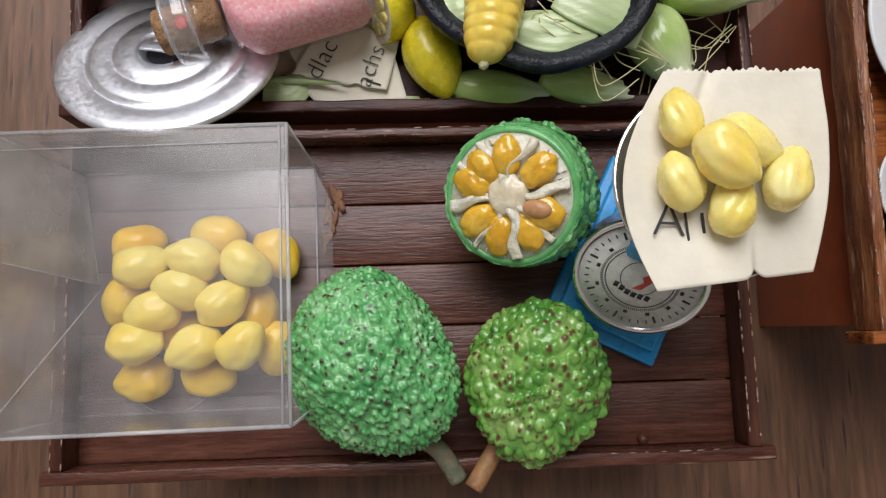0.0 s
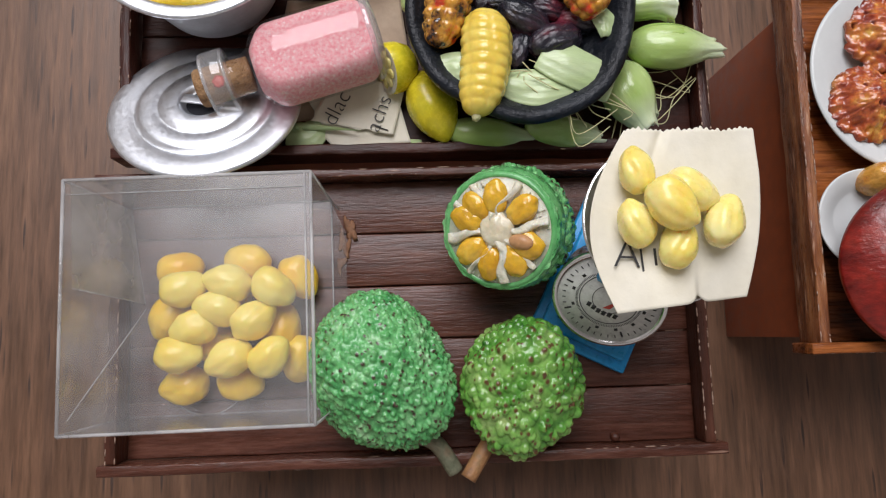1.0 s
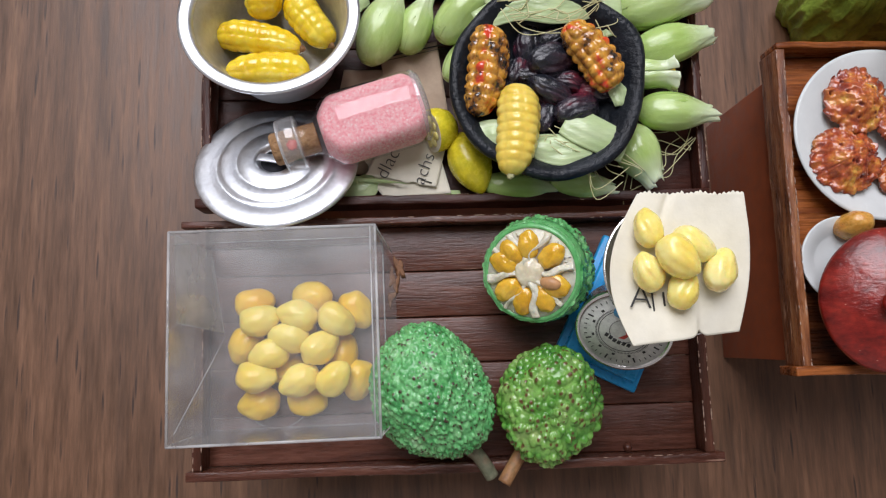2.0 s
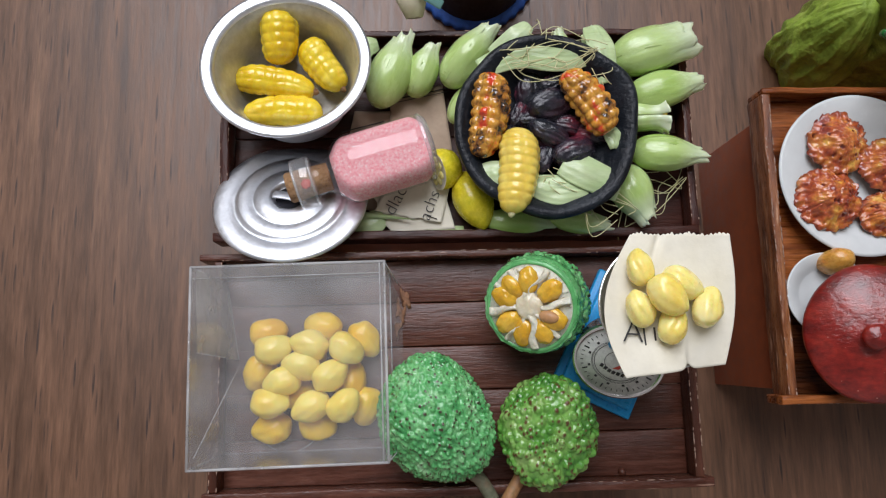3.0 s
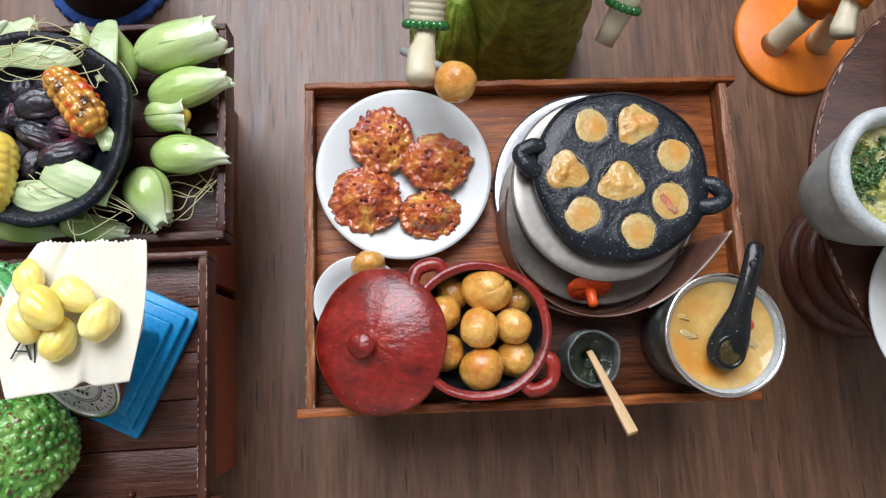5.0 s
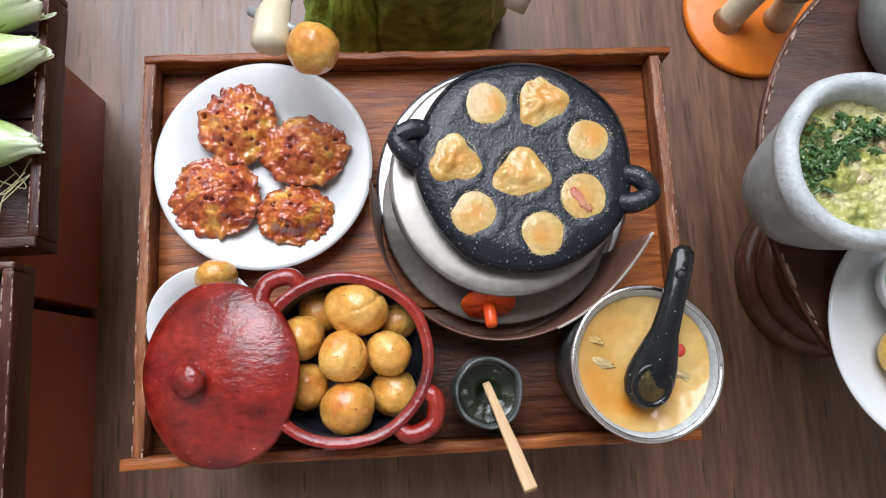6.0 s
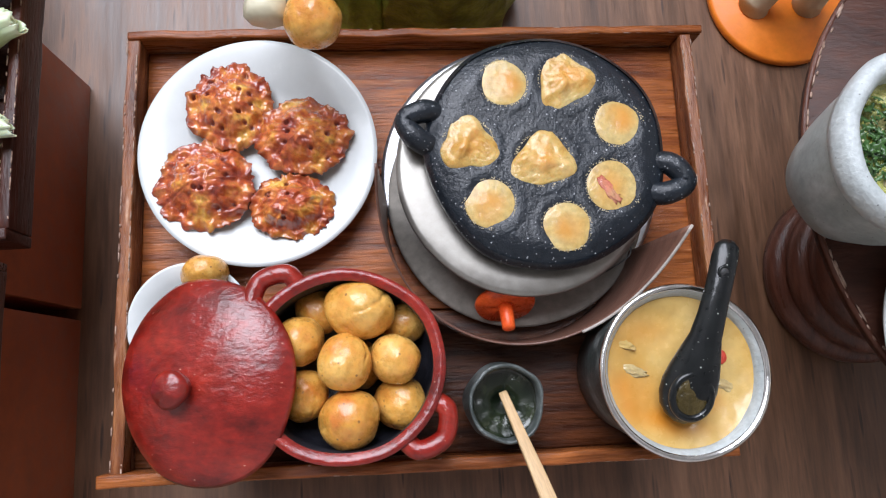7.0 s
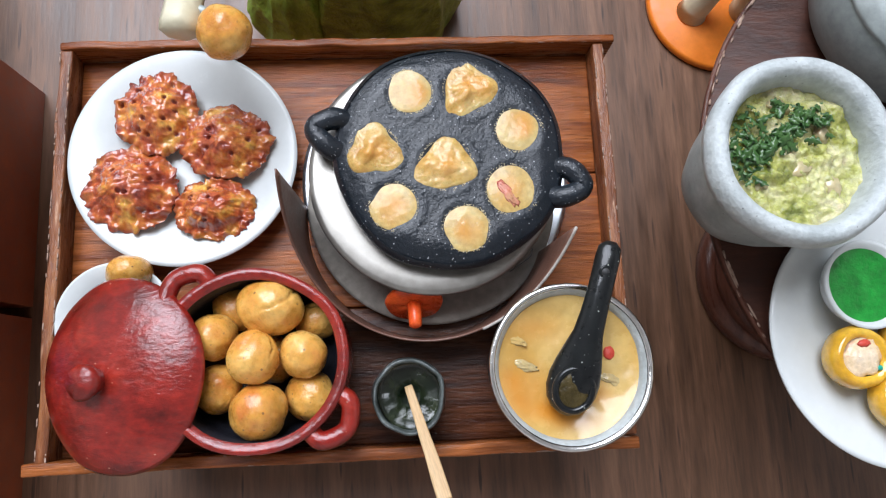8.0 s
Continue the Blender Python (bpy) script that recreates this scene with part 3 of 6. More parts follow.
# ---- display boxes and trays ----
FLOOR_Z, RIM_Z = 3.97, 4.42


def display_box(x0, y0, x1, y1, rz, label):
    cx, cy = (x0 + x1) / 2, (y0 + y1) / 2
    t = thing("display_box", place(cx, cy, 0, rz=rz), label, "box", "boxes under the trays")
    w, d, h = (x1 - x0) / 2, (y1 - y0) / 2, 3.72
    part("side_panel", box(-w, -d, 0, -w + 0.2, d, h, bevel=0.02), M_BOXWOOD, t)
    part("side_panel", box(w - 0.2, -d, 0, w, d, h, bevel=0.02), M_BOXWOOD, t)
    part("front_panel", box(-w + 0.2, -d, 0, w - 0.2, -d + 0.2, h, bevel=0.02), M_BOXWOOD, t)
    part("back_panel", box(-w + 0.2, d - 0.2, 0, w - 0.2, d, h, bevel=0.02), M_BOXWOOD, t)
    part("top_panel", box(-w + 0.2, -d + 0.2, h - 0.2, w - 0.2, d - 0.2, h, bevel=0.02), M_BOXWOOD, t)


display_box(-4.8, -0.05, 4.1, 5.0, 0, "red-brown painted wooden box under the corn tray")
display_box(-4.9, -4.6, 4.1, -0.3, 0, "red-brown painted wooden box under the jackfruit tray")
display_box(6.88, -2.95, 15.8, 3.45, -0.4, "red-brown painted wooden box under the cooking tray")


def tray(x0, y0, x1, y1, rz, planks, mats, label, over_front, over_back):
    """Shallow tray: planks along x, four rim boards; the front and back boards run past the sides."""
    cx, cy = (x0 + x1) / 2, (y0 + y1) / 2
    t = thing("wooden_tray", place(cx, cy, 3.72, rz=rz), label, "tray", "trays")
    w, d = (x1 - x0) / 2, (y1 - y0) / 2
    fz, rz_ = FLOOR_Z - 3.72, RIM_Z - 3.72
    mx, my = mats
    th = 0.19
    rnd = random.Random(int(x0 * 10) + 77)
    for k, (a, bnd) in enumerate((((-w - over_front[0], -d), (w + over_front[1], -d + th)), ((-w - over_back[0], d - th * 0.75), (w + over_back[1], d)))):
        part("rim_board", box(a[0], a[1], 0, bnd[0], bnd[1], rz_ + rnd.uniform(-0.02, 0.03), bevel=0.03, cuts=30, wear=0.03, seed=k + x0), mx, t)
    for k, (a, bnd) in enumerate(((-w, -w + th), (w - th, w))):
        part("rim_board", box(a, -d + th, 0, bnd, d - th * 0.75, rz_ - 0.01, bevel=0.03, cuts=24, wear=0.03, seed=k + 5 + x0), my, t)
    # Pale flecks stand for chipped varnish and, in their colour, for rim glints.
    chips = []
    for k in range(280):
        along, lc = rnd.random(), rnd.uniform(0.02, 0.11) * rnd.random() ** 0.5 + 0.012
        side = rnd.randrange(8)
        if side < 4:
            y = (-d, -d + th, d - th * 0.75, d)[side]
            chips.append(moved(blob(lc, 0.014, 0.008, 1, 0.5, 3, k), (2 * along - 1) * w, y + (0.016 if side % 2 == 0 else -0.016), rz_ + 0.004))
        else:
            x = (-w, -w + th, w - th, w)[side - 4]
            chips.append(moved(blob(0.014, lc, 0.008, 1, 0.5, 3, k), x + (0.016 if side % 2 == 0 else -0.016), (2 * along - 1) * (d - th), rz_ - 0.006))
    tagged(part("worn_edge", join(*chips), M_CHIP, t, "pale chipped varnish and painted glints along the rim"), kind="stuff")
    ys = [-d + th + (2 * d - 1.75 * th) * k / planks for k in range(planks + 1)]
    for k in range(planks):
        # The front plank of the orange tray takes the darker wood colour.
        part("plank", box(-w + th, ys[k] + 0.012, 0.0, w - th, ys[k + 1] - 0.012, fz + rnd.uniform(-0.025, 0.0), bevel=0.025, cuts=20, wear=0.012, seed=k + x0), M_PLANKDARK if mx is M_ORANGE and k == 0 else mx, t)
    return t


tray(-5.70, 0.55, 4.95, 5.43, 0, 4, (M_DARK, M_DARKY), "dark brown varnished wooden tray full of corn", (0.1, 0.0), (0.05, 0.0))
tray(-5.75, -4.86, 4.60, 0.29, 0.3, 5, (M_MID, M_MIDY), "worn brown planked wooden tray holding jackfruit", (0.12, 0.2), (0.3, 0.0))
tray(6.60, -3.24, 16.06, 3.92, -0.5, 3, (M_ORANGE, M_ORANGEY), "orange-brown varnished wooden tray of cooked food", (0.17, 0.02), (0.0, 0.2))

scar = bmesh.new()
rnd = random.Random(4)
for k in range(16):
    scar = join(scar, moved(blob(rnd.uniform(0.03, 0.07), rnd.uniform(0.06, 0.2), 0.012, 2, 0.4, 2, k), rnd.uniform(-0.14, 0.14), rnd.uniform(-0.45, 0.45), 0, rz=rnd.uniform(-20, 20)))
solo("wood_scar", scar, M_SCAR, place(-1.72, -1.0, FLOOR_Z + 0.004), "pale scraped bare patch on the brown planks", "scrape", kind="stuff")
solo("screw_head", lathe([(0.0, 0.07), (0.06, 0.06), (0.09, 0.0), (0.09, -0.02)][::-1], 16), M_MID, place(2.98, -4.55, FLOOR_Z + 0.01), "small round brown stud on the tray planks", "stud")

# ---- jackfruit ----


def spiky(rx, ry, rz, tips, amp, sub, seed, grow=(0.0, 0.0), keep=0.5, speck=0.4, lump=0.05, round_=0.8):
    """A rind of many small bumps, some with a dark point; returns a mesh with the attribute tip. grow: how x and z widen with y."""
    rng = np.random.default_rng(seed)
    k = np.arange(tips) + 0.5
    phi, th = np.arccos(1 - 2 * k / tips), math.pi * (1 + 5 ** 0.5) * k
    space = 3.6 / math.sqrt(tips)
    pts = np.stack([np.cos(th) * np.sin(phi), np.sin(th) * np.sin(phi), np.cos(phi)], -1) + rng.normal(0, 0.45 * space, (tips, 3))
    pts /= np.linalg.norm(pts, axis=1, keepdims=True)
    hgt, dark = rng.uniform(0.35, 1.35, tips), rng.random(tips) < keep
    dots = (pts + rng.normal(0, 0.14 * space, (tips, 3)))[dark]
    dots /= np.linalg.norm(dots, axis=1, keepdims=True)
    size = rng.uniform(0.5, 1.3, len(dots))
    bm = bmesh.new()
    bmesh.ops.create_icosphere(bm, subdivisions=sub, radius=1)
    co = np.array([v.co[:] for v in bm.verts])
    rise, tip = np.zeros(len(co)), np.zeros(len(co))
    for s in range(0, len(co), 6000):
        c = co[s:s + 6000]
        d = np.sqrt(np.maximum(2 - 2 * c @ pts.T, 0))
        a = d.argmin(1)
        rise[s:s + 6000] = amp * hgt[a] * np.clip(1 - (d.min(1) / (space * 0.6)) ** 2, 0, 1) ** round_
        d = np.sqrt(np.maximum(2 - 2 * c @ dots.T, 0)) / size
        tip[s:s + 6000] = np.clip((space * speck - d.min(1)) / (space * 0.10), 0, 1)
    x, y, z = co.T
    w = 1 + lump * (np.sin(2.3 * x + seed) * np.cos(2.9 * y + 2 * seed) + 0.6 * np.sin(4.1 * z + 3.3 * y + seed))
    q = np.stack([x * w * (1 + grow[0] * y) * rx, y * w * ry, z * w * (1 + grow[1] * y) * rz], -1) + co * rise[:, None]
    me = finish(bm)
    me.vertices.foreach_set("co", (q * CM).ravel())
    me.attributes.new("tip", "FLOAT", "POINT").data.foreach_set("value", tip.astype(np.float32))
    me.update()
    return me


fruit = thing("jackfruit", place(-1.03, -3.25, FLOOR_Z, rz=27), "whole bright green jackfruit with dense pale bumps and dark specks", "jackfruit", "jackfruit")
part("rind", spiky(1.07, 1.27, 0.98, 1900, 0.065, 7, 3, (0.07, 0.0), 0.42, 0.30, 0.06, 0.55), M_JACK, fruit, m=place(0, 0, 1.02))
part("stem", tube(bez([(-0.05, -1.1, 0.7), (0.2, -1.5, 0.58), (0.26, -2.05, 0.5)], 6), [0.15] * 2 + [0.14] * 11, 12), M_STEMGREEN, fruit, "mottled grey-green stem")
fruit = thing("jackfruit", place(1.24, -3.57, FLOOR_Z, rz=-14), "smaller yellow-green jackfruit with large glossy bumps and brown specks", "jackfruit", "jackfruit")
part("rind", spiky(0.905, 1.07, 0.88, 620, 0.085, 7, 8, (0.12, 0.08), 0.70, 0.26, 0.06, 0.55), M_JACK2, fruit, m=place(0, 0, 0.94))
part("stem", tube(bez([(-0.3, -0.95, 0.75), (-0.4, -1.2, 0.8), (-0.55, -1.62, 0.88)], 6), [0.135] * 13, 12), M_STEM, fruit, "short orange-brown stem")

CUTN = V(-0.42, -0.22, 0.88).normalized()
cut = thing("cut_jackfruit", axis_frame((0.88, -1.08, 5.70), CUTN) @ Matrix.Diagonal((0.94, 0.95, 0.97, 1)), "halved green jackfruit showing yellow bulbs in white fibre", "jackfruit", "jackfruit")
CUTZ = 0.42
shell = spiky(1.04, 1.04, 1.20, 900, 0.07, 7, 12, (0, 0), 0.5, 0.34, 0.02, 0.5)
co = np.zeros(len(shell.vertices) * 3)
shell.vertices.foreach_get("co", co)
co = co.reshape(-1, 3)
lim = CUTZ * 1.20 * CM
up = co[:, 2] > lim
co[up, 2] = lim
co[:, 2] -= lim
near = co[:, 2] > -0.42 * CM
rad = np.hypot(co[:, 0], co[:, 1])
smooth_r = 1.02 * CM
k_ = np.clip((co[:, 2] / CM + 0.42) / 0.3, 0, 1)
co[:, :2] *= (1 - 0.6 * k_ * (rad > 0.85 * CM) * (1 - smooth_r / np.maximum(rad, 1e-6)))[:, None]
tipv = np.zeros(len(co), np.float32)
shell.attributes["tip"].data.foreach_get("value", tipv)
tipv[near] = 0
shell.attributes["tip"].data.foreach_set("value", tipv)
shell.vertices.foreach_set("co", co.ravel())
part("rind", shell, M_JACK, cut)
part("cut_rind", lathe([(0.86, -0.02), (0.90, 0.05), (0.955, 0.035), (1.0, -0.04), (1.035, -0.16), (1.06, -0.30), (0.95, -0.34)], 72, False, False, 0.02, 2), M_RIND, cut, "smooth pale green cut edge")
part("fibre", lathe([(0.0, 0.05), (0.2, 0.055), (0.5, 0.03), (0.90, 0.03), (0.90, -0.05)][::-1], 64, True, False, 0.02, 3), M_FLESH, cut, "white fibrous flesh")


def face_angle(deg):
    """Turn a compass angle of the table into the angle on the tilted cut face."""
    q = axis_frame((0, 0, 0), CUTN).to_3x3().inverted() @ V(math.cos(radians(deg)), math.sin(radians(deg)), 0)
    return math.atan2(q.y, q.x)


for k, deg in enumerate((129, 88, 35, -23, -63, -110, -148, 160)):
    a = face_angle(deg)
    part("bulb", blob(0.30, 0.215 if k != 3 else 0.24, 0.15, 4, 0.13, 1.6, k), M_ARILDEEP, cut, "deep yellow bulb", m=place(0.555 * math.cos(a), 0.555 * math.sin(a), 0.09, rz=math.degrees(a)))
for k, (deg, wid) in enumerate(((108, 0.12), (62, 0.10), (9, 0.14), (-42, 0.08), (-88, 0.11), (-130, 0.08), (187, 0.15), (145, 0.10))):
    b = face_angle(deg)

    def strip_f(u, v, b=b, k=k, wid=wid):
        r, s = 0.16 + 0.72 * u, (v - 0.5) * wid * (0.75 + 0.5 * u + 0.6 * n3((u * 3, k, 0), 1)) + 0.16 * n3((u * 1.6, k, 4), 1)
        return V(r * math.cos(b) - s * math.sin(b), r * math.sin(b) + s * math.cos(b), 0.17 - 0.10 * abs(u - 0.35) + 0.03 * math.sin(math.pi * v) + 0.05 * n3((u * 4, v * 2, k), 1))
    part("fibre_strip", sheet(strip_f, 16, 6, 0.04), M_FLESH, cut)
part("core", blob(0.30, 0.29, 0.13, 4, 0.22, 1.8, 7), M_CORE, cut, "lumpy pale core", m=place(-0.02, 0, 0.10))
a = face_angle(-20)
part("seed", blob(0.21, 0.13, 0.10, 3, 0.03, 1, 1), M_SEED, cut, "smooth brown seed", m=place(0.47 * math.cos(a), 0.47 * math.sin(a), 0.21, rz=math.degrees(a) + 12))
tuft = bmesh.new()
rnd = random.Random(9)
for k in range(90):
    a, r = rnd.uniform(0, 2 * math.pi), rnd.uniform(0.72, 0.85)
    tuft = join(tuft, moved(blob(0.05, 0.012, 0.02, 1, 0.2, 2, k), r * math.cos(a), r * math.sin(a), 0.04, rz=math.degrees(a) + rnd.uniform(-25, 25), ry=-rnd.uniform(0, 40)))
part("fibre_tuft", tuft, M_FLESH, cut)

# ---- yellow bulbs ----


def bulb_mesh(seed, mat_, size, groove=1.0):
    """A plump soft pod with two or three broad ridges and a blunt nose."""
    def shape(c):
        ang = math.atan2(c.z, c.y) + 0.35 * c.x * (1 if seed % 2 else -1)
        keep = max(0.0, 1 - c.x ** 4)
        g = 1.0
        for a, dep, wid in ((1.15, 0.12, 0.14), (2.15, 0.08, 0.18), (0.35, 0.05, 0.2)):
            g -= groove * dep * keep * math.exp(-((ang - a - 0.25 * math.sin(seed)) / wid) ** 2)
        t = 1 - 0.15 * c.x + 0.05 * n3((c.x * 1.5, seed, 0), 1)
        return V(c.x * (1 + 0.06 * n3((c.y, c.z, seed), 1.3)), c.y * t * g + 0.06 * c.x * c.x, c.z * t * g)
    me = finish(blob(*size, 4, 0.09, 1.3, seed, shape))
    me.materials.append(mat_)
    return me


bulbs_paper = [bulb_mesh(s, M_ARIL, (0.40, 0.29, 0.26)) for s in (1, 2, 3)]
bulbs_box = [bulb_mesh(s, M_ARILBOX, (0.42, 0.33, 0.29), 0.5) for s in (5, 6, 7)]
# Top layer: the box's haze is put into a paler colour; low layer deeper.
bulbs_top = [bulb_mesh(s, M_ARILHAZED, (0.41, 0.31, 0.29), 0.5) for s in (5, 6, 7)]
rnd = random.Random(12)
LOW = [(-4.58, -1.44, 8), (-3.41, -1.31, -12), (-2.53, -1.62, -55), (-4.77, -2.27, 60), (-2.80, -2.47, 75), (-4.48, -3.42, 10), (-3.52, -3.39, -20), (-2.52, -3.02, 80), (-3.98, -2.70, 5), (-3.75, -2.0, 30)]
TOP = [(-4.37, -1.80, 15), (-3.63, -1.71, -15), (-2.87, -1.82, -40), (-3.81, -2.13, -8), (-3.19, -2.35, 35), (-4.20, -2.46, 12), (-4.43, -2.90, 0), (-3.60, -2.98, 25), (-2.92, -2.96, 40)]
BULB_LABEL = "yellow grooved jackfruit bulb inside the clear box"
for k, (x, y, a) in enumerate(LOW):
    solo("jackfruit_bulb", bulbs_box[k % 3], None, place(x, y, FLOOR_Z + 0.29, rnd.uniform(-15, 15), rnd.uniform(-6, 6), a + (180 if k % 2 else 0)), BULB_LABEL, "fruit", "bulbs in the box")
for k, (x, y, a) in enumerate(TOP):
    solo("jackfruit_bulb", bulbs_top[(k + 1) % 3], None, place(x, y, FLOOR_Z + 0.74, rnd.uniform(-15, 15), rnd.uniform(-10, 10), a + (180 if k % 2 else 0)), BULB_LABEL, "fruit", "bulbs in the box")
for k, (x, y, z, a, sz) in enumerate(((2.58, -0.55, 7.34, 98, 0.82), (3.31, -0.86, 7.36, -35, 0.94), (2.95, -1.08, 7.62, -50, 1.03), (2.54, -1.28, 7.34, 112, 0.84), (3.10, -1.54, 7.34, 72, 0.90), (3.74, -1.27, 7.34, 66, 0.95))):
    ob = solo("jackfruit_bulb", bulbs_paper[k % 3], None, place(x, y, z, rnd.uniform(-25, 25), rnd.uniform(-8, 8), a), "glossy lemon-yellow jackfruit bulb lying on the paper", "fruit", "bulbs on the paper")
    ob.scale = (sz, sz, sz)

# ---- clear box ----
BX0, BX1, BY0, BY1, BH = -1.77, 1.88, -1.74, 1.97, 2.28
cbox = thing("clear_box", place(-3.83, -2.2, FLOOR_Z, rz=0.9), "open clear plastic box with folded edges lying on the tray", "plastic box")
e = 0.015
part("top_panel", box(BX0, BY0, BH - e, BX1, BY1, BH, bevel=0), M_CLEAR, cbox, smooth=False)
part("bottom_panel", box(BX0, BY0, 0, BX1, BY1, e, bevel=0), M_CLEAR, cbox, smooth=False)
part("back_panel", box(BX0, BY1 - e, e, BX1, BY1, BH - e, bevel=0), M_CLEAR, cbox, smooth=False)
part("front_panel", box(BX0, BY0, e, BX1, BY0 + e, BH - e, bevel=0), M_CLEAR, cbox, smooth=False)
part("end_panel", box(BX0, BY0 + e, e, BX0 + e, BY1 - e, BH - e, bevel=0), M_CLEAR, cbox, smooth=False)


def flap(pts, thick=0.015):
    bm = bmesh.new()
    bm.faces.new([bm.verts.new(p) for p in pts])
    bmesh.ops.solidify(bm, geom=bm.faces[:], thickness=thick)
    return bm


for pane in [p for p in cbox.children if "panel" in p.name]:
    pane.visible_shadow = False
part("flap", flap([(BX1, BY1, BH - 0.05), (BX1 + 0.16, BY1 - 0.25, BH - 0.55), (BX1 + 0.22, BY1 - 0.3, 0.6), (BX1, BY1, 0.05)]), M_CLEAR, cbox, smooth=False)
part("flap", flap([(BX1, BY0, BH - 0.05), (BX1 + 0.12, BY0 + 0.1, BH - 0.45), (BX1 + 0.14, BY0 + 0.1, 0.5), (BX1, BY0, 0.05)]), M_CLEAR, cbox, smooth=False)
part("flap", flap([(BX1, BY0 + 0.05, 0.02), (BX1 + 0.25, BY0 + 0.2, 0.03), (BX1 + 0.25, BY1 - 0.6, 0.03), (BX1, BY1 - 0.05, 0.02)]), M_CLEAR, cbox, smooth=False)
part("flap", flap([(BX0 + 0.08, BY1 - 0.05, BH - 0.06), (BX0 + 0.10, BY1 - 0.05, 0.1), (BX0 + 0.36, BY1 - 1.75, 0.15), (BX0 + 0.12, BY1 - 1.6, BH - 0.1)]), M_FOLD, cbox, smooth=False)
part("flap", flap([(BX0 + 0.06, BY0 + 0.05, BH - 0.06), (BX0 + 0.3, BY0 + 0.05, 0.1), (BX0 + 0.40, BY0 + 1.9, 0.15), (BX0 + 0.09, BY0 + 0.2, BH - 0.1)]), M_CLEAR, cbox, smooth=False)
for edge in ([(BX0 + 0.12, BY1 - 1.6, BH - 0.1), (BX0 + 0.36, BY1 - 1.75, 0.15), (BX0 + 0.12, BY1 - 0.3, 0.12)], [(BX0 + 0.09, BY0 + 0.2, BH - 0.1), (BX0 + 0.40, BY0 + 1.9, 0.15)],
             [(BX1, BY1, BH - 0.05), (BX1 + 0.16, BY1 - 0.25, BH - 0.55), (BX1 + 0.22, BY1 - 0.3, 0.6)], [(BX1, BY0, BH - 0.05), (BX1 + 0.12, BY0 + 0.1, BH - 0.45), (BX1 + 0.14, BY0 + 0.1, 0.5)]):
    part("flap_edge", tube(edge, 0.011, 5), M_FOLD, cbox, "bright cut edge of the plastic")
corners = [(BX0, BY0), (BX1, BY0), (BX1, BY1), (BX0, BY1)]
for k in range(4):
    (x0, y0), (x1, y1) = corners[k], corners[(k + 1) % 4]
    for z in (0.03, BH):
        part("fold", tube([(x0, y0, z), (x1, y1, z)], 0.028 if z > 1 else 0.018, 6), M_FOLD, cbox)
    part("fold", tube([(x0, y0, 0.03), (x0, y0, BH)], 0.024, 6), M_FOLD, cbox)
part("fold", tube([(BX0, BY1 - 0.22, BH + 0.004), (BX1 - 0.1, BY1 - 0.22, BH + 0.004)], 0.010, 5), M_FOLD, cbox)
part("fold", tube([(BX1 - 0.09, BY0, BH + 0.004), (BX1 - 0.09, BY1, BH + 0.004)], 0.018, 5), M_FOLD, cbox)
ring = [(0.62 * math.cos(a), 0.5 * math.sin(a), 0) for a in np.linspace(radians(180), radians(350), 24)]
part("thumb_cut", moved(tube(ring, 0.010, 5), -0.35, -1.25, 0.03), M_FOLD, cbox)

# ---- kitchen scale with paper ----
scl = thing("kitchen_scale", place(2.93, -1.80, FLOOR_Z, rz=-26), "small blue kitchen scale with a round white dial and metal pan", "kitchen scale")
for nm_, bb_ in (("base", (-0.92, -1.4, 0, 0.92, 1.4, 0.2, 0.05)), ("base_step", (-0.78, -1.22, 0.19, 0.78, 1.22, 0.4, 0.05)), ("base_step", (-0.6, -1.0, 0.39, 0.6, 1.0, 0.55, 0.05))):
    part(nm_, box(*bb_), M_BLUE, scl)
part("body", box(-0.5, -0.35, 0.5, 0.5, 0.75, 2.3, 0.12, 3), M_BLUE, scl)
part("pan_post", lathe([(0.22, 2.2), (0.22, 2.95)], 20), M_STEEL, scl, m=place(0.02, 0.55, 0))
part("pan", lathe([(0.0, 2.92), (1.0, 2.92), (1.15, 3.02), (1.18, 3.04), (1.18, 3.07), (1.13, 3.06), (0.98, 2.96), (0.0, 2.96)], 64), M_STEEL, scl, "round metal pan", m=place(-0.12, 0.62, -0.12))
dn = V(-0.03, -0.66, 0.75)
dial = part("dial_housing", lathe([(0.90, -0.45), (0.96, -0.05), (0.98, 0.03), (0.97, 0.07), (0.90, 0.07), (0.89, 0.03), (0.0, 0.03)], 64), M_STEEL, scl, "bright metal dial rim", m=axis_frame((-0.13, -0.50, 1.58), dn, 0) @ Matrix.Diagonal((0.92, 0.90, 0.95, 1)))
part("dial_face", lathe([(0.88, 0.032), (0.88, 0.042), (0.0, 0.042)], 64, True, False), M_DIAL, dial, "white dial face")
ticks = bmesh.new()
for k in range(40):
    a = 2 * math.pi * k / 40
    if 1.1 < a < 2.0:
        continue
    L0 = 0.74 if k % 5 else 0.68
    ticks = join(ticks, moved(box(L0, -0.008 if k % 5 else -0.016, 0, 0.80, 0.008 if k % 5 else 0.016, 0.006, 0), 0, 0, 0.042, rz=math.degrees(a)))
for k in range(120):
    ticks = join(ticks, moved(box(0.53, -0.005, 0, 0.57, 0.005, 0.006, 0), 0, 0, 0.042, rz=3 * k))
for k in range(12):
    ticks = join(ticks, moved(box(0.60, -0.03, 0, 0.65, 0.03, 0.006, 0), 0, 0, 0.042, rz=30 * k + 9))
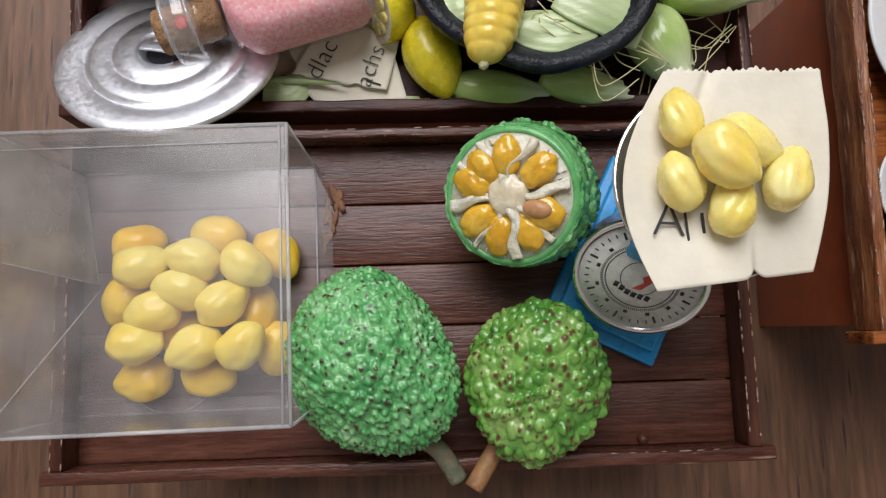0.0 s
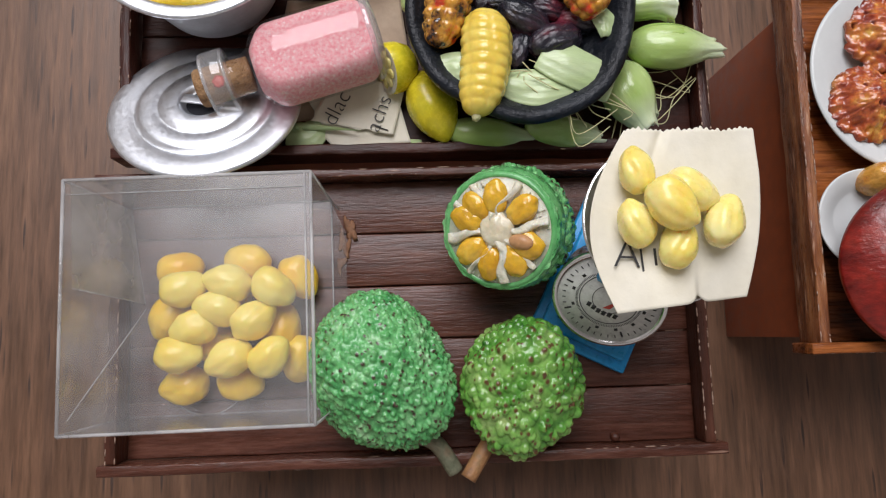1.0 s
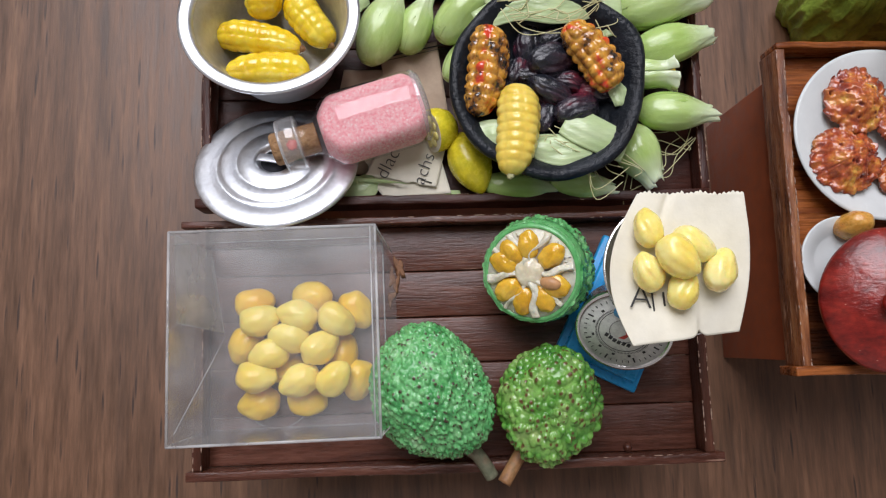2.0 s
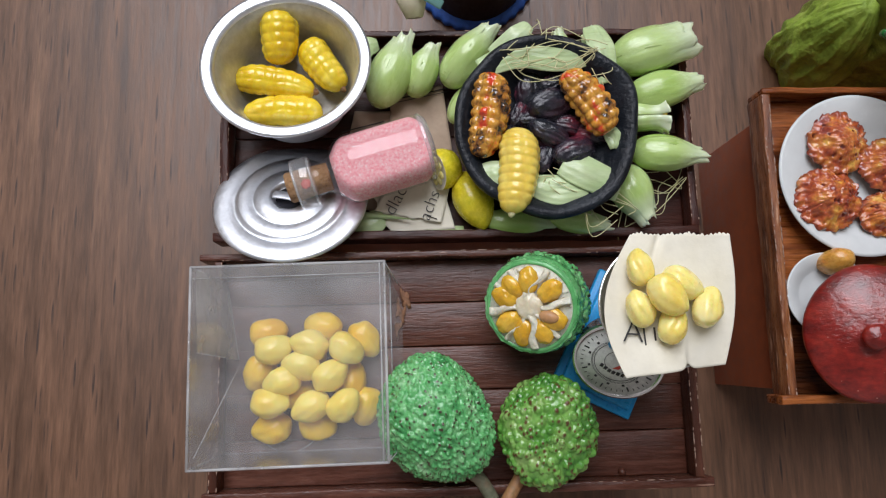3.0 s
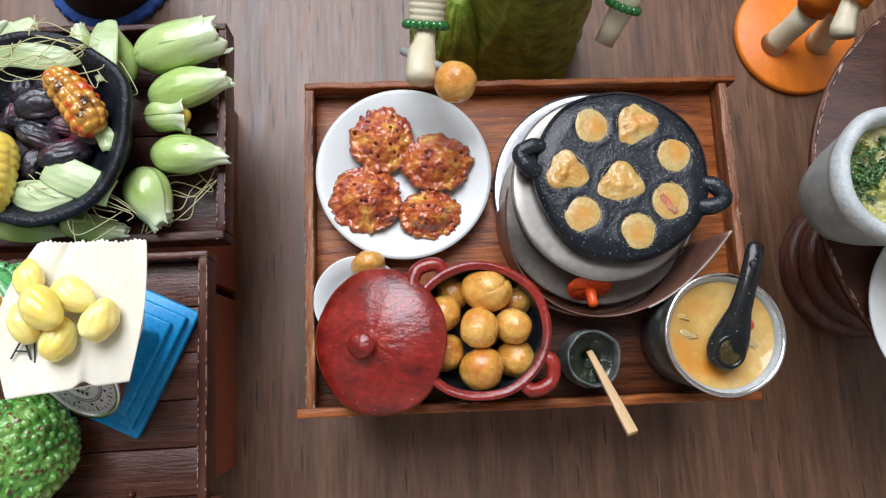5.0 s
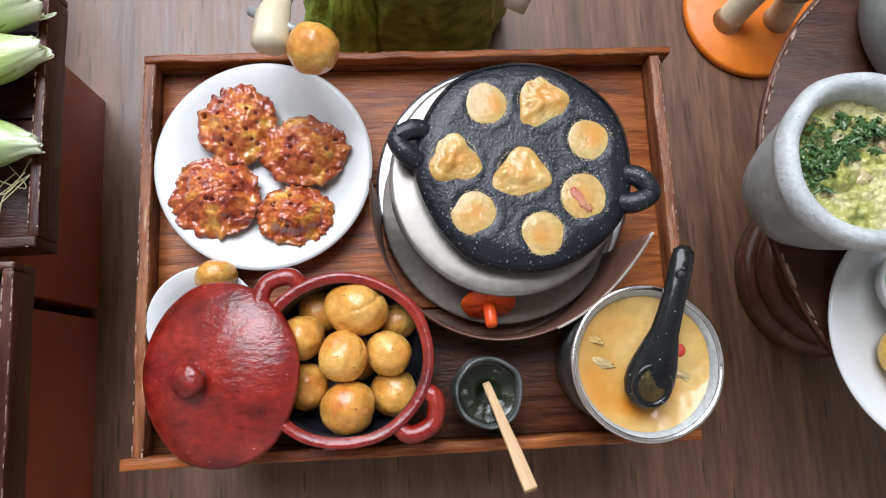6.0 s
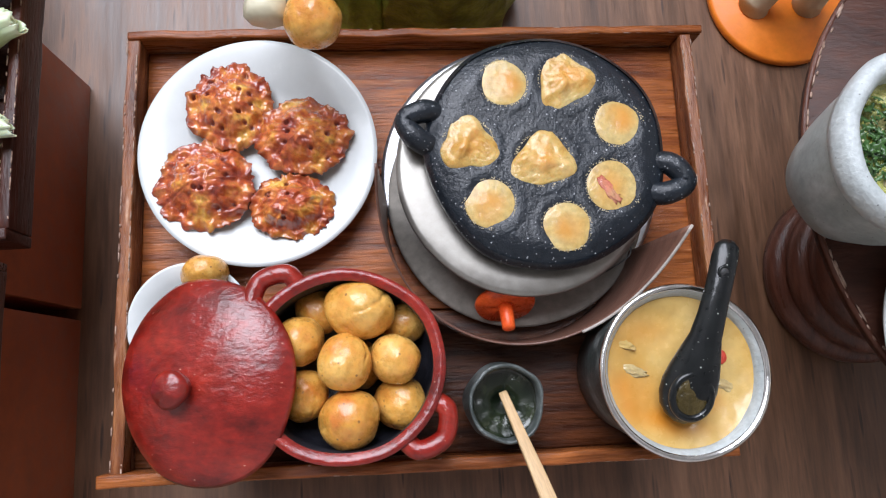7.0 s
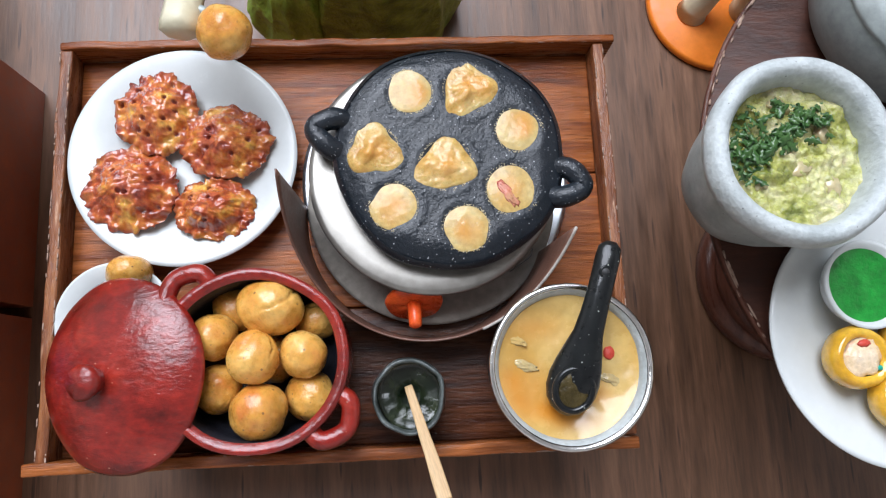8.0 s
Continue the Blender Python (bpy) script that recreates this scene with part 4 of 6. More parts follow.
part("dial_print", join(ticks, moved(tube([(0.5 * math.cos(a), 0.5 * math.sin(a), 0) for a in np.linspace(0, 6.28, 50)], 0.008, 4, True), z=0.043), moved(tube([(0.28 * math.cos(a), 0.28 * math.sin(a), 0) for a in np.linspace(0, 6.28, 40)], 0.006, 4, True), z=0.043)), M_INK, dial, "fine black dial marks")
part("label_bar", join(*[moved(box(-0.035, -0.045, 0, 0.035, 0.045, 0.006, 0), 0.1 * (k - 2.5), -0.30 + 0.02 * abs(k - 2.5), 0.043) for k in range(6)]), M_INK, dial)
nb = bmesh.new()
nb.faces.new([nb.verts.new(p) for p in ((-0.02, -0.2, 0.05), (0.1, -0.16, 0.05), (0.2, 0.1, 0.05), (0.34, 0.34, 0.05), (0.16, 0.24, 0.05), (0.02, 0.04, 0.05), (0.08, -0.03, 0.05))])
part("needle", nb, M_REDINK, dial, "red pointer shape")


def paper_f(u, v):
    """u to the right, v from the bottom edge to the top edge."""
    bl, br, tl, tr = V(2.25, -2.47, 0), V(4.10, -2.28, 0), V(2.54, 0.10, 0), V(4.35, 0.06, 0)
    p = bl.lerp(br, u).lerp(tl.lerp(tr, u), v)
    bow = math.sin(math.pi * v)
    p.x += -0.42 * bow * (1 - u) ** 1.5 + 0.12 * bow * u ** 2
    z = 7.07 + 0.10 * (1 - u) ** 2 * (1 - v) + 0.05 * n3((u * 2, v * 2, 1), 1.5) + 0.05 * u * v
    if v > 0.985:
        p.y += 0.016 * (1 if int(u * 46) % 2 else -0.4) + 0.05 * n3((u * 6, 0, 3), 1) + 0.04 * n3((u * 23, 0, 7), 1)
    if v < 0.3:
        k = (0.3 - v) / 0.3
        p.y -= -0.10 * k * math.exp(-((u - 0.62) / 0.05) ** 2)
        z += 0.13 * k * math.exp(-((u - 0.40) / 0.2) ** 2)
        z -= 0.10 * k * (1 / (1 + math.exp(-(u - 0.61) * 90))) - 0.05 * k
    z -= 0.10 * max(0, v - 0.6) * math.exp(-((u - 0.3) / 0.04) ** 2) * 2
    return V(p.x, p.y, z)


note = solo("paper_sheet", sheet(paper_f, 92, 60, 0.012), M_PAPER, place(0, 0, 0), "cream paper sheet with a ragged edge on the scale pan", "paper")
for k, (s, x, y, a, sz) in enumerate((("A", 2.44, -1.68, -4, 0.58), ("l", 2.64, -1.77, 4, 0.52), ("I", 2.83, -1.80, 3, 0.55))):
    part("lettering", moved(letters(s, sz), rz=a), M_INK, note, "thin black capital letter", m=place(x, y, 7.15 + 0.03 * (1 - (x - 2.2))))

# ---- corn tray: pot, lid, vial, papers, lemons ----
pot = thing("metal_pot", place(-4.03, 3.90, FLOOR_Z + 0.16, rx=-9), "shiny flared aluminium pot holding corn cobs", "pot")
part("body", lathe([(0.0, 0.0), (1.04, 0.0), (1.14, 0.06), (1.27, 0.5), (1.42, 1.1), (1.50, 1.40), (1.62, 1.52)], 72, True, False), M_ALUDULL, pot)
part("inner_wall", lathe([(1.55, 1.52), (1.47, 1.40), (1.38, 1.1), (1.23, 0.5), (1.12, 0.12), (1.0, 0.06), (0.0, 0.06)], 72, False, False), M_POTWALL, pot, "dull metal inside")
part("rim", lathe([(1.50, 1.47), (1.52, 1.535), (1.58, 1.57), (1.72, 1.575), (1.775, 1.56), (1.78, 1.53), (1.70, 1.51), (1.60, 1.50)], 72, False, False), M_ALU, pot, "broad bright rim")


def cob(length, width, rows, cols, seed, mat_, taper=0.55, amp=0.10):
    """A cob with kernels in rows; lies along x."""
    bm = bmesh.new()
    nu, nv = rows * 8, cols * 10
    rings = []
    for i in range(nu + 1):
        u = i / nu
        s = 2 * u - 1
        env = max(1 - abs(s) ** 4.0, 0.0) ** 0.5 * (1 - 0.20 * taper * (s + 0.3))
        ring = []
        for j in range(nv):
            a = 2 * math.pi * j / nv
            stag = 0.22 * math.sin(12.9898 * math.floor(j / 10 + 0.5) + seed)
            row = (u * rows + stag) % 1.0
            kern = (max(0.0, math.sin(math.pi * row)) ** (0.5 if amp > 0.08 else 0.35)) * (abs(math.cos(a * cols / 2 + 0.9 * n3((u * 3, seed, 0), 1) + 0.15 * math.floor(u * rows))) ** 0.6)
            r = width / 2 * env * (0.90 + amp * kern + 0.03 * n3((u * 5, math.cos(a), math.sin(a)), 1.5, seed))
            bend = 0.04 * length * math.sin(math.pi * u) * (1 if seed % 2 else -1)
            ring.append(bm.verts.new((length * (u - 0.5), r * math.cos(a) + bend, r * math.sin(a) * 0.93)))
        rings.append(ring)
    for p, q in zip(rings, rings[1:]):
        for j in range(nv):
            bm.faces.new((p[j], p[(j + 1) % nv], q[(j + 1) % nv], q[j]))
    bmesh.ops.remove_doubles(bm, verts=bm.verts, dist=1e-4)
    bmesh.ops.recalc_face_normals(bm, faces=bm.faces)
    return bm


def corn(a, b, width, rows, cols, seed, mat_, label, stub=True, group="corn cobs"):
    """Corn cob from its tip a to its stalk end b."""
    L = (Vector(b) - Vector(a)).length
    t = thing("corn_cob", between(a, b), label, "corn", group)
    part("cob", cob(L, width * (1.0 if mat_ is M_CORNROAST else 1.08), rows, cols, seed, mat_, amp=0.22 if mat_ is M_CORNROAST else 0.10 if mat_ is M_CORN else 0.11), mat_, t)
    if stub:
        part("stalk_end", moved(blob(0.10, 0.075, 0.075, 3, 0.3, 3, seed), L / 2 - 0.02), M_STEM if mat_ is M_CORN else M_SILK, t, "dry stalk end")
    return t


YC = "bright yellow corn cob lying in the metal pot"
corn((-4.38, 5.63, 5.02), (-4.36, 4.46, 4.75), 0.81, 6, 8, 1, M_CORN, YC, False, "corn in the pot")
corn((-3.77, 5.02, 4.75), (-2.95, 3.92, 4.68), 0.71, 7, 8, 2, M_CORN, YC, True, "corn in the pot")
corn((-5.37, 4.23, 4.60), (-3.57, 3.87, 4.65), 0.66, 8, 8, 3, M_CORN, YC, True, "corn in the pot")
corn((-3.38, 3.35, 4.68), (-5.14, 3.37, 4.68), 0.66, 7, 7, 4, M_CORN, YC, True, "corn in the pot")

lid = thing("pot_cover", place(-4.08, 1.41, 4.62, rx=-28), "round ridged aluminium pot lid leaning on the tray edge", "pot lid")
part("disc", lathe([(1.58, -0.05), (1.66, -0.03), (1.67, 0.01), (1.62, 0.05), (1.50, 0.06), (1.26, 0.08), (1.22, 0.06), (1.17, 0.06), (1.13, 0.11), (1.08, 0.13), (0.84, 0.15), (0.80, 0.13), (0.76, 0.14), (0.72, 0.17), (0.45, 0.18), (0.40, 0.17), (0.36, 0.10), (0.30, 0.05), (0.0, 0.05), (0.0, 0.01), (0.36, 0.03), (0.66, 0.09), (1.0, 0.08), (1.24, 0.05), (1.55, -0.02)], 96, False, False), M_ALU, lid)
# Black disc on the recess floor: the recess's shade as colour.
part("lid_hole", lathe([(0.0, 0.056), (0.22, 0.058), (0.31, 0.075)], 32, False, False), M_POTIN, lid, "recess in the lid, painted dark")
part("strap_handle", moved(box(-0.38, -0.10, -0.02, 0.38, 0.10, 0.02, 0.02, 2, 0.01, 6, 2), 0.02, -0.06, 0.19, rz=-12), M_ALU, lid)

vl = thing("glass_vial", between((-4.06, 1.56, 5.04), (-1.0, 2.48, 5.04)), "corked glass vial of pink sand lying on its side", "vial")
VL = 3.2


def turned_x(profile, n=40):
    return moved(lathe(profile, n, False, False), ry=90)


glass = [part("glass", turned_x([(0.36, -VL / 2 + 0.60), (0.355, -VL / 2 + 0.86), (0.42, -VL / 2 + 0.98), (0.60, -VL / 2 + 1.10), (0.72, -VL / 2 + 1.26), (0.76, -VL / 2 + 1.45), (0.76, VL / 2 - 0.36), (0.73, VL / 2 - 0.18), (0.64, VL / 2 - 0.05), (0.45, VL / 2), (0.0, VL / 2)]), M_GLASS, vl)]
glass.append(part("glass_lip", turned_x([(0.36, -VL / 2 + 0.20), (0.50, -VL / 2 + 0.18), (0.55, -VL / 2 + 0.23), (0.55, -VL / 2 + 0.52), (0.50, -VL / 2 + 0.60), (0.36, -VL / 2 + 0.62)], 48), M_GLASSRIM, vl, "thick clear glass collar"))
for xx, rr in ((0.21, 0.51), (0.56, 0.52)):
    glass.append(part("lip_edge", moved(tube([(0, rr * math.cos(a), rr * math.sin(a)) for a in np.linspace(0, 2 * math.pi, 40, endpoint=False)], 0.030, 8, True), -VL / 2 + xx), M_GLASSRIM, vl))
glass.append(part("glass_base", turned_x([(0.72, VL / 2 - 0.20), (0.74, VL / 2 - 0.13), (0.63, VL / 2 - 0.02), (0.44, VL / 2 + 0.01), (0.0, VL / 2 - 0.02)]), M_GLASSRIM, vl))
for g in glass:
    g.visible_shadow = False
# Flat red blotch on the upper side of the neck.
part("sand_smear", moved(blob(0.10, 0.10, 0.02, 3, 0.4, 3, 4), -VL / 2 + 0.42, -0.12, 0.345), M_REDINK, vl, "red blotch at the vial neck")
part("cork", turned_x([(0.0, -VL / 2), (0.30, -VL / 2), (0.33, -VL / 2 + 0.04), (0.30, -VL / 2 + 0.92), (0.0, -VL / 2 + 0.93)], 32), M_CORK, vl, "speckled brown cork")


sand = bmesh.new()
ns, na = 40, 36
rg = []
for i in range(ns + 1):
    x = -VL / 2 + 1.03 + (VL - 1.13) * i / ns
    s0, s1 = (x + VL / 2 - 1.0) / 0.42, (VL / 2 - 0.03 - x) / 0.34
    r = 0.715 * min(1.0, 0.50 + 0.5 * math.sin(math.pi / 2 * min(1, max(0, s0)))) * min(1.0, 0.62 + 0.38 * math.sin(math.pi / 2 * min(1, max(0, s1))))
    ring = []
    for j in range(na):
        a = 2 * math.pi * j / na
        yy, zz = r * math.cos(a), r * math.sin(a)
        top = 0.50 + 0.02 * n3((x * 4, yy * 4, 0), 1)
        ring.append(sand.verts.new((x, yy, min(zz, top))))
    rg.append(ring)
for p, q in zip(rg, rg[1:]):
    for j in range(na):
        sand.faces.new((p[j], p[(j + 1) % na], q[(j + 1) % na], q[j]))
sand.faces.new(rg[0][::-1])
sand.faces.new(rg[-1])
bmesh.ops.recalc_face_normals(sand, faces=sand.faces)
part("sand", sand, M_SAND, vl, "fine pink sand")


def scrap(name, pts, z, mat_, label, seed, curl=0.05):
    """Torn piece of printed paper from its four corners (bl, br, tr, tl)."""
    c = [Vector((*p, 0)) for p in pts]

    def f(u, v):
        p = c[0].lerp(c[1], u).lerp(c[3].lerp(c[2], u), v)
        if v < 0.001:
            p.y += 0.06 * n3((u * 8, seed, 0), 1)
        if u < 0.001:
            p.x += 0.04 * n3((v * 8, seed, 5), 1)
        return V(p.x, p.y, z + curl * n3((u * 1.6, v * 1.6, seed), 1))
    return solo(name, sheet(f, 24, 24, 0.012), mat_, place(0, 0, 0), label, "paper", "paper scraps")


s1 = scrap("paper_scrap", [(-1.95, 2.6), (-0.52, 2.6), (-0.72, 4.18), (-1.92, 3.95)], 4.20, M_NEWSDARK, "brown newsprint scrap with black rules", 1)
part("printed_rule", moved(box(-0.75, -0.012, 0, 0.75, 0.012, 0.01, 0), -1.3, 3.93, 4.27, rz=12), M_INK, s1)
part("printed_rule", moved(box(-0.75, -0.006, 0, 0.75, 0.006, 0.01, 0), -1.3, 3.85, 4.27, rz=12), M_INK, s1)
s2 = scrap("paper_scrap", [(-3.2, 1.25), (-1.9, 1.25), (-1.9, 3.6), (-2.75, 3.6)], 4.12, M_NEWSDARK, "brown newsprint scrap tucked under the vial", 2)
part("printed_rule", moved(box(-0.5, -0.012, 0, 0.5, 0.012, 0.01, 0), -2.55, 3.2, 4.2, rz=14), M_INK, s2)
part("printed_rule", moved(box(-0.25, -0.012, 0, 0.25, 0.012, 0.01, 0), -3.0, 1.45, 4.2, rz=-4), M_INK, s2)
part("printed_rule", moved(box(-0.25, -0.008, 0, 0.25, 0.008, 0.01, 0), -3.0, 1.37, 4.2, rz=-4), M_INK, s2)
s3 = scrap("paper_scrap", [(-1.95, 0.72), (-0.50, 0.80), (-0.9, 2.3), (-2.4, 1.75)], 4.22, M_PAPER, "cream torn paper scrap at the tray edge", 3)
s4 = scrap("paper_scrap", [(-2.3, 1.22), (-0.82, 0.92), (-0.60, 1.75), (-1.75, 2.25)], 4.30, M_PAPER, "cream newsprint scrap with printed letters", 4, 0.02)
part("lettering", moved(letters("dlac", 0.42), rz=62), M_INK, s4, m=place(-1.82, 1.43, 4.335))
part("lettering", moved(letters("achs", 0.40), rz=68), M_INK, s4, m=place(-1.06, 1.32, 4.335))
part("printed_rule", moved(box(-0.12, -0.01, 0, 0.12, 0.01, 0.01, 0), -1.02, 1.04, 4.33, rz=-20), M_INK, s4)


def lemon_shape(c):
    return V(c.x + 0.16 * max(0, c.x) ** 6 - 0.10 * max(0, -c.x) ** 6, c.y * (1 - 0.05 * c.x), c.z)


solo("lemon", blob(0.62, 0.44, 0.44, 4, 0.03, 1.5, 2, lemon_shape), M_LEMON, place(-0.10, 1.41, FLOOR_Z + 0.46, rz=-70), "whole small yellow lemon beside the black bowl", "lemon", "lemons")
hl = thing("halved_lemon", axis_frame((-0.92, 2.02, 4.62), (-0.88, -0.35, 0.35)), "halved yellow lemon with its cut side up against the vial", "lemon", "lemons")
part("peel", lathe([(0.44, 0.0), (0.46, -0.1), (0.45, -0.25), (0.36, -0.45), (0.18, -0.58), (0.0, -0.61)][::-1], 36, False, False), M_LEMON, hl)
part("pith", lathe([(0.44, 0.0), (0.40, 0.012), (0.38, 0.0), (0.0, 0.0)], 36, False, False), M_FLESH, hl)
for k in range(8):
    part("segment", moved(blob(0.15, 0.10, 0.03, 2, 0.1, 2, k), 0.2), M_LEMONIN, hl, m=place(0, 0, 0.01, rz=45 * k))

# ---- green corn in husks ----


def husk_r(u, a, W, seed, taper):
    """Radius of the plump ear at u along it, with soft unevenness."""
    if u < 0.45:
        s = max(0.0, 1 - abs(1 - u / 0.45) ** 2.2) ** 0.5
    else:
        s = 1 - taper * ((min(u, 0.9) - 0.45) / 0.45) ** 1.5
    return W / 2 * max(s, 0.02) * (1.06 + 0.10 * n3((u * 1.6, math.cos(a), math.sin(a)), 1.1, seed) - 0.045 * max(0.0, 0.22 - abs(n3((u * 0.7, math.cos(a) * 2.2, math.sin(a) * 2.2), 1.0, seed + 4))) * 4 * min(1, 3 * u))


def with_tip(bm, L, x0=0.10, x1=0.52):
    me = finish(bm)
    co = np.zeros(len(me.vertices) * 3)
    me.vertices.foreach_get("co", co)
    t = np.clip((co.reshape(-1, 3)[:, 0] / CM / L - x0) / (x1 - x0), 0, 1)
    me.attributes.new("tip", "FLOAT", "POINT").data.foreach_set("value", (0.8 * t).astype(np.float32))
    return me


def husk_body(L, W, seed, taper, pinch):
    def f(u, v):
        a = 2 * math.pi * v
        r = husk_r(min(u / 0.88, 1) * 0.86, a, W, seed, taper) * 0.965 * (1 + 0.08 * max(0, u - 0.6) * math.cos(5 * a + seed))
        if u > 0.62:
            r -= W * 0.5 * pinch * ((u - 0.62) / 0.38) ** 1.5
        if u > 0.9:
            r *= max(0.0, 1 - ((u - 0.9) / 0.1) ** 2) ** 0.5
        return V(L * (0.97 * u - 0.5), r * math.cos(a), r * math.sin(a) * 0.9)
    return with_tip(sheet(f, 40, 72, 0), L)


def husk_leaf(L, W, a0, span, u1, seed, flare, taper, pinch, ear, lift):
    """One husk leaf: hugs the ear from the stalk on, overlaps the next, ends in a loose pointed lip."""
    def f(u, v):
        uu = 0.015 + (u1 - 0.015) * u
        late = max(0.0, (u - 0.62) / 0.38)
        side = v - 0.5
        a = a0 + side * span * (1 - 0.16 * late ** 1.6) + 0.25 * u * n3((seed, a0, 0), 2.3)
        hug = 0.968 + (0.022 + lift) * min(1, u * 6) + 0.012 * (v ** 3) + 0.006 * math.sin(5 * u + 7 * v + seed)
        r = husk_r(min(uu, 0.86), a, W, ear, taper) * hug + W * 0.5 * flare * late ** 2 * (1 + 0.5 * n3((v * 3, seed, a0), 1.3)) - W * 0.06 * late * (abs(side) * 2) ** 2 - W * 0.5 * pinch * late ** 1.5
        rag = (0.09 * L * n3((v * 1.4, seed, a0), 1.9) + 0.015 * L * n3((v * 9, seed, a0), 1.9)) * u ** 4 
        return V(L * (uu - 0.5) + rag, r * math.cos(a), r * math.sin(a) * 0.9)
    return with_tip(sheet(f, 26, 20, 0.012), L)


HUSK_LABEL = "unshucked corn ear in a pale green husk"


LEAVES = ((1.75, 2.6, 0.99, 0.03), (0.35, 2.3, 0.90, 0.13), (3.2, 2.3, 1.02, 0.08), (4.9, 2.2, 0.95, 0.05))
OPEN = ((1.2, 1.7, 1.06, 0.35), (2.5, 1.7, 1.10, 0.45), (0.1, 1.6, 1.05, 0.4), (3.5, 1.6, 1.0, 0.3))


def husk_corn(a, b, width, seed, label=HUSK_LABEL, leaves=LEAVES, roll=0, tassel=False, taper=0.42, pinch=0.24):
    L, width = (Vector(b) - Vector(a)).length, width * 1.02
    t = thing("husk_corn", between(a, b, roll), label, "corn", "ears in husks")
    part("ear", husk_body(L, width, seed, taper, pinch), M_HUSK, t)
    for k, (a0, sp, u1, fl) in enumerate(leaves):
        part("husk_leaf", husk_leaf(L, width, a0 + 0.5 * n3((seed, k, 0), 3.1), sp, u1, seed + 3 * k, fl, taper, pinch, seed, 0.02 if k == 0 else 0.0), M_HUSK, t)
    if tassel:
        part("corn_tip", moved(cob(0.42, 0.34, 4, 8, seed, M_CORN), L * 0.36), M_CORNPALE, t, "yellow corn tip showing")
    return t


husk_corn((-2.22, 3.52, 4.55), (-1.54, 5.18, 4.75), 0.92, 1, taper=0.5)
husk_corn((-1.43, 3.80, 4.45), (-0.89, 5.00, 4.70), 0.70, 2, taper=0.45)
husk_corn((-0.68, 4.02, 4.55), (0.44, 5.36, 4.80), 0.86, 3, taper=0.45)
husk_corn((3.06, 4.52, 4.62), (4.90, 5.00, 4.75), 0.98, 4, "large unshucked green corn ear with yellow kernels peeping out", tassel=True, taper=0.12, pinch=0.1)
husk_corn((3.38, 3.62, 4.60), (5.12, 4.00, 4.78), 0.82, 5, taper=0.40)
husk_corn((3.28, 3.26, 4.50), (4.22, 3.20, 4.70), 0.66, 6, "half-peeled green corn ear with open husk leaves", OPEN, tassel=True, taper=0.2, pinch=0.0)
husk_corn((3.43, 2.42, 4.55), (5.08, 2.28, 4.72), 0.80, 7, taper=0.50)
husk_corn((3.12, 2.10, 4.50), (3.76, 0.86, 4.60), 0.88, 8, taper=0.35)
husk_corn((0.10, 0.98, 4.32), (1.75, 0.80, 4.36), 0.55, 9)
husk_corn((1.55, 1.00, 4.40), (2.95, 0.78, 4.40), 0.55, 10)
husk_corn((2.95, 4.04, 4.55), (2.56, 5.24, 4.80), 0.62, 11)
husk_corn((2.0, 4.55, 4.50), (1.90, 5.28, 4.75), 0.55, 12)
husk_corn((-0.55, 3.2, 4.40), (0.2, 4.3, 4.45), 0.55, 14)


def leaf_strip(pts, width0, seed, thick=0.02, tipw=0.35, label="cut strip of pale green husk"):
    line, width = bez(pts, 8), width0 * 1.3
    n = len(line) - 1

    def f(u, v):
        k = min(int(u * n), n - 1)
        p = line[k].lerp(line[k + 1], u * n - k)
        d = (line[k + 1] - line[k]).normalized()
        s = V(-d.y, d.x, 0).normalized()
        w = width * (tipw + (1 - tipw) * math.sin(math.pi * min(1, 0.15 + 0.75 * u)))
        return p + s * (v - 0.5) * w + V(0, 0, 0.10 * width * math.cos((v - 0.5) * math.pi) + 0.005 * math.cos(v * 30) + 0.04 * n3((u * 3, v * 2, seed), 1))
    return solo("husk_strip", sheet(f, 24, 16, thick), M_LEAF, place(0, 0, 0), label, "leaf", "husk strips")


leaf_strip([(0.02, 4.05, 5.38), (0.9, 4.32, 5.48), (1.7, 4.22, 5.48), (2.4, 4.28, 5.40)], 0.48, 1)
leaf_strip([(2.62, 5.2, 5.0), (2.72, 4.5, 5.35), (2.80, 3.7, 5.35)], 0.45, 2)
leaf_strip([(0.02, 1.70, 5.30), (0.30, 1.74, 5.38), (0.55, 1.72, 5.36)], 0.42, 3, tipw=0.8)
leaf_strip([(1.10, 1.50, 5.28), (1.65, 1.36, 5.34), (2.25, 1.40, 5.30)], 0.50, 4)
leaf_strip([(1.75, 1.98, 5.36), (2.2, 1.72, 5.42), (2.95, 1.40, 5.22)], 0.55, 5, tipw=0.7)
leaf_strip([(2.70, 2.75, 5.35), (2.85, 2.5, 5.36), (2.88, 2.25, 5.3)], 0.28, 6)
leaf_strip([(0.35, 4.55, 5.0), (0.9, 4.9, 5.2), (1.2, 5.2, 5.1)], 0.35, 7)
leaf_strip([(-2.75, 0.95, 4.2), (-2.4, 0.92, 4.25), (-2.1, 1.15, 4.2)], 0.45, 8)
leaf_strip([(-1.7, 0.72, 4.15), (-1.0, 0.72, 4.2), (-0.3, 0.78, 4.15)], 0.22, 9)
leaf_strip([(-2.75, 4.9, 4.3), (-2.5, 5.1, 4.4), (-2.2, 5.2, 4.3)], 0.5, 10)
rnd = random.Random(21)
